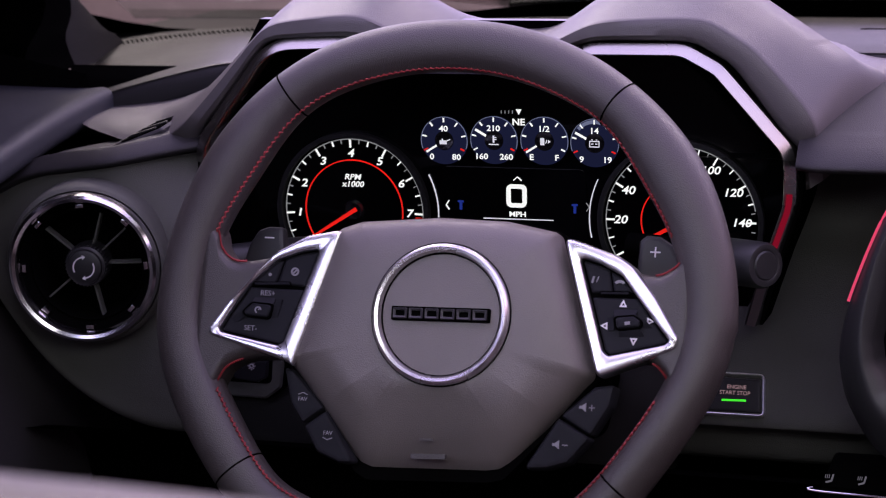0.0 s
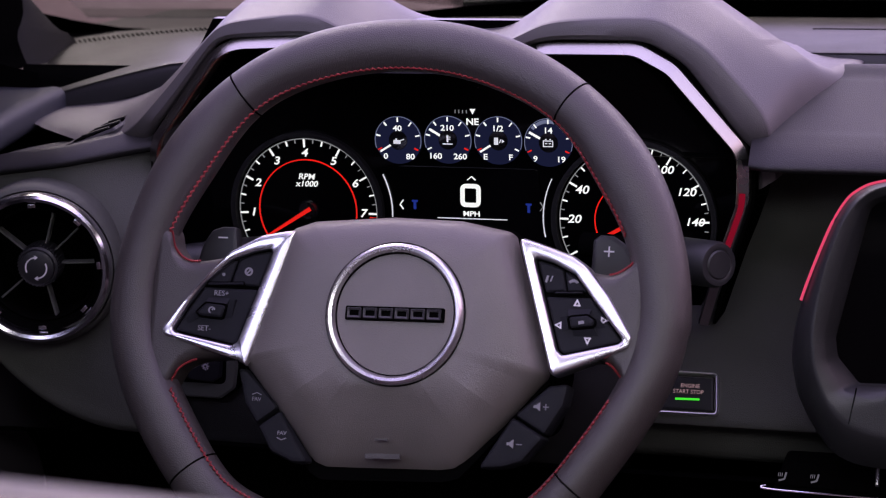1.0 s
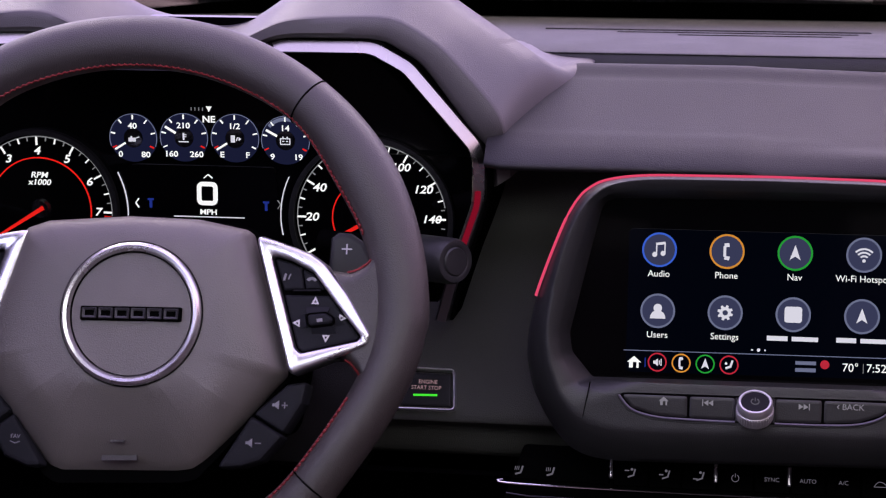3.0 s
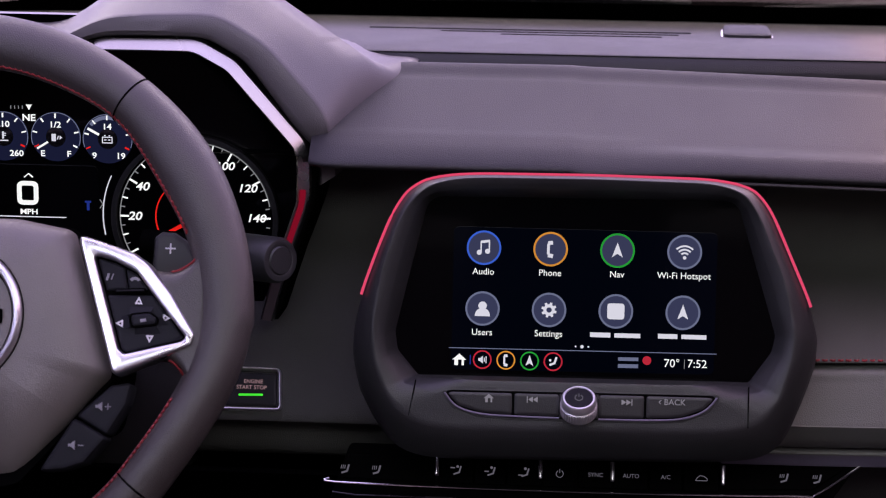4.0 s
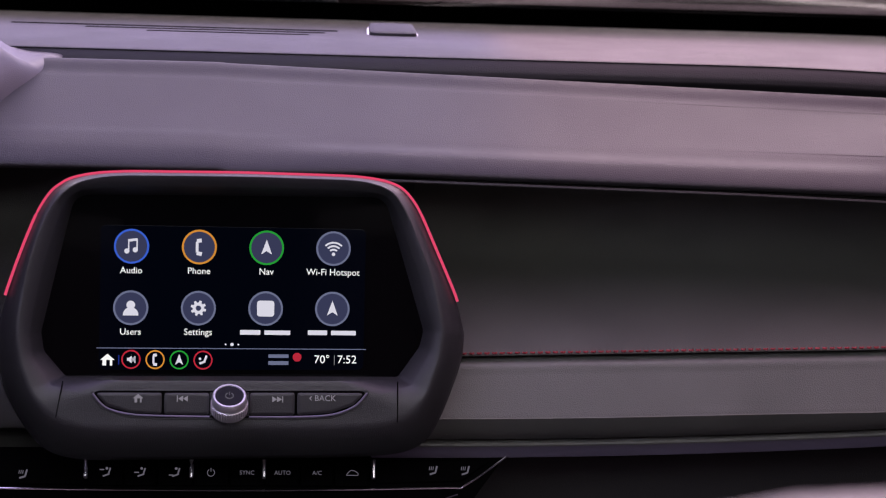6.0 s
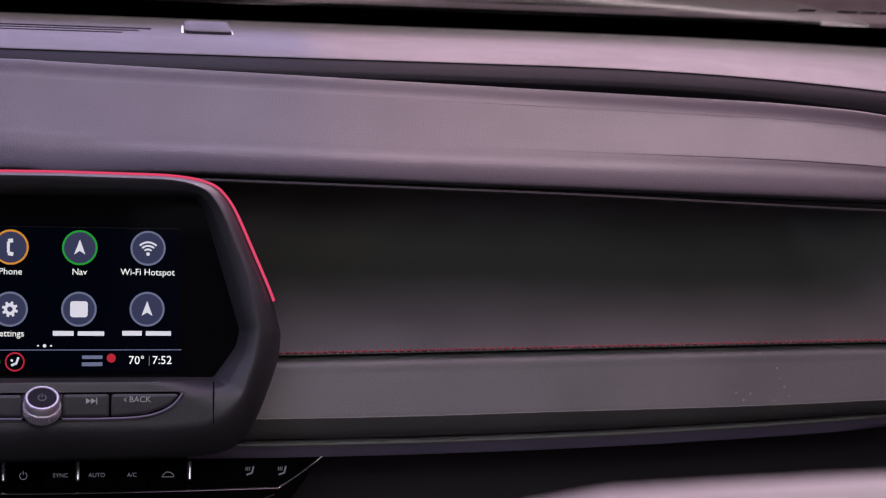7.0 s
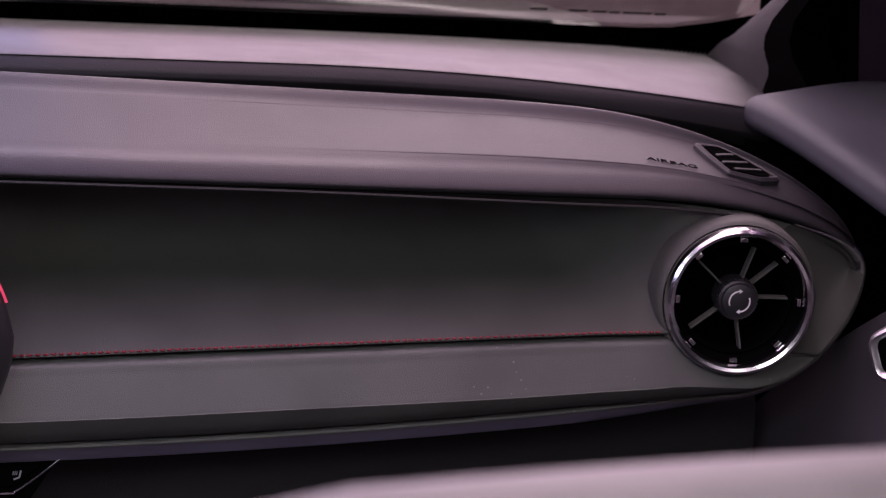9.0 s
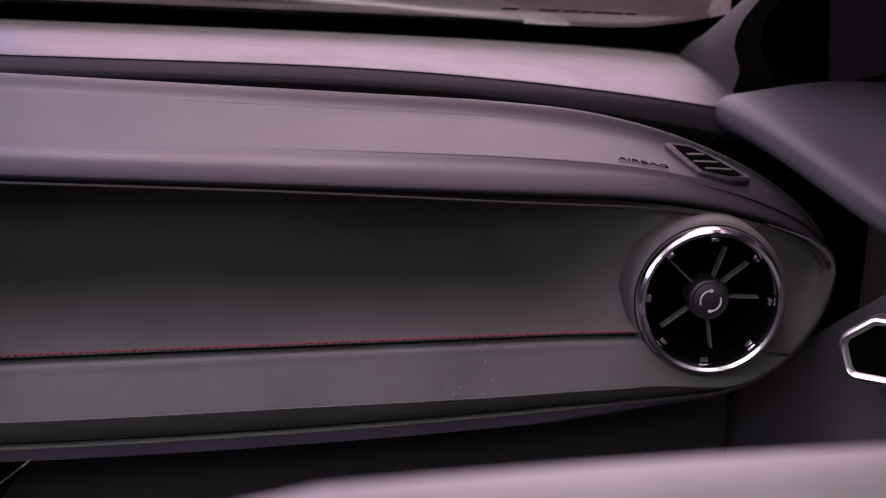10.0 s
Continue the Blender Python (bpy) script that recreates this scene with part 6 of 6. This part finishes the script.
quad("floor_pan", [(-0.8, 1.6, 0.2), (-0.8, -1.2, 0.2), (0.8, -1.2, 0.2), (0.8, 1.6, 0.2)], CARPET, shell)
quad("firewall", [(-0.8, 1.62, 0.2), (0.8, 1.62, 0.2), (0.8, 1.62, 0.87), (-0.8, 1.62, 0.87)], CARPET, shell)
quad("rear_wall", [(-0.8, -1.2, 0.2), (-0.8, -1.2, 0.95), (0.8, -1.2, 0.95), (0.8, -1.2, 0.2)], CARPET, shell)
quad("rear_shelf", [(-0.8, -1.2, 0.95), (-0.7, -0.85, 0.93), (0.7, -0.85, 0.93), (0.8, -1.2, 0.95)], CARPET, shell)
for s in (1, -1):
    # windscreen pillar: it rises from the shelf's end to the roof
    dz = 0.0 if s > 0 else -0.022
    inner = catmull([(s * 0.8, 1.63, 0.942 + dz), (s * 0.788, 1.575, 0.965 + dz), (s * 0.776, 1.48, 1.006 + dz), (s * 0.60, 0.76, 1.275)], 6)
    face = catmull([(s * 0.768, 1.46, 0.932), (s * 0.765, 1.44, 0.956), (s * 0.742, 1.375, 1.024), (s * 0.61, 0.74, 1.268)], 6)
    edge = catmull([(s * 0.777, 1.41, 0.932), (s * 0.777, 1.395, 0.949), (s * 0.7375, 1.335, 1.029), (s * 0.625, 0.72, 1.26)], 6)
    back = [p + Vector((s * 0.05, 0.03, 0.0)) for p in edge]
    back2 = [p + Vector((s * 0.07, 0.04, 0.01)) for p in inner]
    part("pillar", loops([inner, [p.lerp(q, 0.5) + Vector((-s * 0.004, -0.004, 0.0)) for p, q in zip(inner, face)], face], False), PILLAR, shell, "dark cloth-lined windscreen pillar")
    # the pillar's far faces are plain black, shade painted into the colour
    part("pillar_shade_side", loops([face, edge, back, back2], False), DARK, shell, "far faces of the pillar, painted black for their shade")
    quad("roof_rail", [(s * 0.6, 0.75, 1.28), (s * 0.66, 0.75, 1.26), (s * 0.64, -1.0, 1.24), (s * 0.58, -1.0, 1.27)], HEADLINER, shell)
    quad("rear_pillar", [(s * 0.82, -0.55, 0.95), (s * 0.64, -0.45, 1.26), (s * 0.6, -1.05, 1.27), (s * 0.72, -1.2, 0.95)], HEADLINER, shell)

screen_glass = thing("windscreen", pose(0, 0, 0), "raked windscreen with a black printed border", "windscreen", kind="structure")
p = [Vector(q) for q in ((-0.86, 1.76, 0.935), (0.86, 1.76, 0.935), (0.62, 0.76, 1.285), (-0.62, 0.76, 1.285))]
pane = part("pane", loops([p, [q + Vector((0, 0.0014, 0.0038)) for q in p]], True, True, True), GLASS, screen_glass, smooth=False)
pane.visible_shadow = False
n = 60
low, high = [], []
for k in range(n + 1):
    x = -0.87 + 1.74 * k / n
    lift = 0.045 * over(abs(x), 0.76, 0.11) ** 2
    sag = 0.028 * smooth01(0.35, 0.72, -x)
    low.append((x, 1.755, 0.934 - sag))
    t = 0.082 + lift * 3
    high.append((x, 1.755 - t, 0.934 + t * 0.35 + 0.001 - sag))
part("black_border", loops([low, high], False), DARK, screen_glass, "black printed border")

# doors
for s in (1, -1):
    door = thing("door", pose(0, 0, 0), "dark grey door panel with a satin handle bezel" if s > 0 else "dark grey door panel beside the driver", "door")
    rows = []
    for k in range(61):
        f = k / 60
        y = 1.372 - 1.62 * f
        e = smooth01(0, 0.2, f)
        zi = 0.946 - 0.04 * e - (0.0 if s > 0 else 0.018)
        out = 0.5 if s > 0 else 0.08
        xi = (0.712 if s > 0 else 0.692) + 0.012 * e
        prof = [(0.86, zi + 0.035 * out), (0.80, zi + 0.032 * out), (xi + 0.03, zi + 0.014 * out), (xi + 0.006, zi + 0.002), (xi, zi - 0.008), (xi + 0.006, zi - 0.022), (xi + 0.05, zi - 0.035), (xi + 0.066, zi - 0.07), (xi + 0.03, zi - 0.14), (xi + 0.012, zi - 0.25), (xi + 0.02, 0.3)]
        rows.append([(s * q[1], y, q[2]) for q in catmull([(0, a, b) for a, b in prof], 5)])
    part("top_pad", loops([r[:26] for r in rows], False), DOOR, door, "padded top of the door")
    low_rows = [[(p[0], p[1] + min(0.3, 1.1 * max(0.0, 0.86 - p[2])), p[2]) for p in r[25:]] for r in rows[7:]]
    part("inner_panel", loops(low_rows, False), DOORLOW, door)
    part("panel_end", loops([[(s * 0.715, 1.3745, 0.94), (s * 0.86, 1.3745, 0.97), (s * 0.86, 1.3745, 0.3), (s * 0.74, 1.3745, 0.3)]], True, True), DARK, door)
    quad("outer_skin", [(s * 0.88, 1.6, 0.3), (s * 0.88, 1.6, 0.94), (s * 0.88, -0.6, 0.94), (s * 0.88, -0.6, 0.3)], PAINT, door)
    sail = [(s * 0.86, 1.62, 0.93), (s * 0.86, 1.46, 0.945), (s * 0.845, 1.46, 1.09), (s * 0.8, 1.52, 1.1)]
    quad("sail_panel", sail, DARK, door, 0.012, "black corner panel by the mirror")
    quad("window", [(s * 0.862, 1.46, 0.945), (s * 0.862, -0.5, 0.94), (s * 0.665, -0.42, 1.25), (s * 0.675, 0.7, 1.255), (s * 0.80, 1.25, 1.13), (s * 0.845, 1.46, 1.09)], TINT, door, 0.005, "dark tinted side window")
    if s > 0:
        bez = part("handle_bezel", moved(slab(rounded([(-0.018, -0.028), (0.03, -0.026), (0.04, 0.012), (0.03, 0.028), (-0.002, 0.026), (-0.03, 0.004)], 0.014), [(0.0095, 0.002), (0.009, -0.003), (0.0065, -0.0075), (0.004, -0.009), (0.0018, -0.0075), (0.0004, -0.003), (0, 0.006)]), pose(0.7375, 1.152, 0.8125, 0, 0, -52) @ Matrix.Scale(0.9, 4)), BEZEL_METAL, door, "satin bezel round the door handle")
        part("handle_well", moved(slab(rounded([(-0.012, -0.021), (0.025, -0.019), (0.033, 0.011), (0.026, 0.021), (0.001, 0.019), (-0.021, 0.003)], 0.010), [(0, -0.0055), (0, 0.002)]), pose(0.7375, 1.152, 0.8125, 0, 0, -52) @ Matrix.Scale(0.9, 4)), DARK, bez)

# front seats, their shoulders rise beside the camera
for s in (1, -1):
    seat = thing("front_seat", pose(s * 0.36, 0.4, 0.25), "soft leather front seat with rounded shoulders", "seat", "front seats")
    rows = []
    for k in range(25):
        u = -1 + 2 * k / 24
        x = 0.285 * u
        e = (1 - abs(u) ** 5)
        inner_drop = 0.008 * over(-u * s, 0.2, 0.8) ** 2 + 0.10 * over(abs(u), 0.9, 0.1) ** 2
        zt = (0.7585 if s > 0 else 0.7445) - inner_drop
        d = 0.03 + 0.045 * e
        prof = [(d, 0.12), (d, zt - 0.1), (d * 0.85, zt - 0.045), (d * 0.45, zt - 0.018), (0, zt), (-d * 0.45, zt - 0.001), (-d * 0.9, zt - 0.03), (-d, zt - 0.12), (-d * 0.9, 0.12)]
        rows.append([(x, q[1], q[2]) for q in catmull([(0, a, b) for a, b in prof], 4)])
    part("backrest", loops(rows, False), SEAT, seat)
    part("headrest", slab(rounded([(-0.095, 0.74), (0.095, 0.74), (0.085, 0.9), (-0.085, 0.9)], 0.04, 6), [(0.03, -0.15), (0.008, -0.14), (0, -0.1), (0.01, -0.05)]), SEAT, seat)
    part("cushion", slab(rounded([(-0.25, 0.05), (0.25, 0.05), (0.25, 0.2), (-0.25, 0.2)], 0.05, 5), [(0.03, 0.05), (0.01, 0.07), (0, 0.12), (0, 0.5), (0.03, 0.54)]), SEAT, seat)

# ---- outside ----
bonnet = thing("bonnet", pose(0, 0, 0), "pale car bonnet beyond the windscreen", "car bonnet")
rows = []
for k in range(25):
    x = -0.85 + 1.7 * k / 24
    c = 0.03 * (1 - (x / 0.85) ** 2)
    rows.append([(x, 1.98, 0.93 + c), (x, 2.0, 0.937 + c), (x, 2.4, 0.93 + c * 1.4), (x, 2.9, 0.85 + c * 1.3), (x, 3.15, 0.75 + c), (x, 3.2, 0.55)])
part("panel", loops(rows, False), PAINT, bonnet)
rows = []
for k in range(17):
    u = k / 16
    e = 1 - abs(2 * u - 1) ** 6
    rows.append([(-0.32 + 0.72 * u, y, z + 0.022 * e) for y, z in ((1.985, 0.945), (2.02, 0.957), (2.4, 0.952), (2.9, 0.868), (3.1, 0.78))])
part("bulge", loops(rows, False), BULGE, bonnet, "glossy raised middle of the bonnet, dark reflection in its colour")
part("cowl", loops([[(-0.87, 1.76, 0.925), (0.87, 1.76, 0.925)], [(-0.87, 1.99, 0.92), (0.87, 1.99, 0.92)]], False), BLACK, bonnet, "black cowl panel")
for x0, x1 in ((-0.5, 0.1), (0.15, 0.72)):
    w = thing("wiper", pose(0, 0, 0), "black wiper arm parked on the windscreen", "wiper")
    part("arm", tube(catmull([(x0, 1.80, 0.945), (0.5 * (x0 + x1), 1.815, 0.958), (x1, 1.80, 0.95)], 6), 0.007, 8), BLACK, w)
    part("blade", tube([(x0 + 0.05, 1.79, 0.941), (x1 + 0.05, 1.785, 0.943)], 0.005, 6), DARK, w)
ground = part("ground", loops([[(-60, -60, 0), (60, -60, 0), (60, 60, 0), (-60, 60, 0)]], True, True), FLOOR, None, smooth=False)
tagged(ground, "pale polished hall floor round the car", "floor", kind="structure")
wall = part("wall_front", loops([[(-12, 9, 0), (12, 9, 0), (12, 9, 5), (-12, 9, 5)], [(-12, 9.2, 0), (12, 9.2, 0), (12, 9.2, 5), (-12, 9.2, 5)]], True, True, True), WALL, None, smooth=False)
tagged(wall, "pale plain hall wall far ahead", "wall", kind="structure")

hall_right = part("wall_side", loops([[(9, -10, 0), (9, 9, 0), (9, 9, 5), (9, -10, 5)], [(9.2, -10, 0), (9.2, 9, 0), (9.2, 9, 5), (9.2, -10, 5)]], True, True, True), WALL, None, smooth=False)
tagged(hall_right, "pale plain hall wall beside the car", "wall", kind="structure")
label = part("glass_label", merge(*[bar(x0, 0, x1, 0, 0.006, 0, 0.0004) for x0, x1 in ((0.70, 0.715), (0.735, 0.752), (0.757, 0.77), (0.773, 0.782), (0.786, 0.812), (0.816, 0.826))]), BLACK, screen_glass, "small dark printed marking", at=pose(-0.07, 1.6235, 0.9812, 70.7))
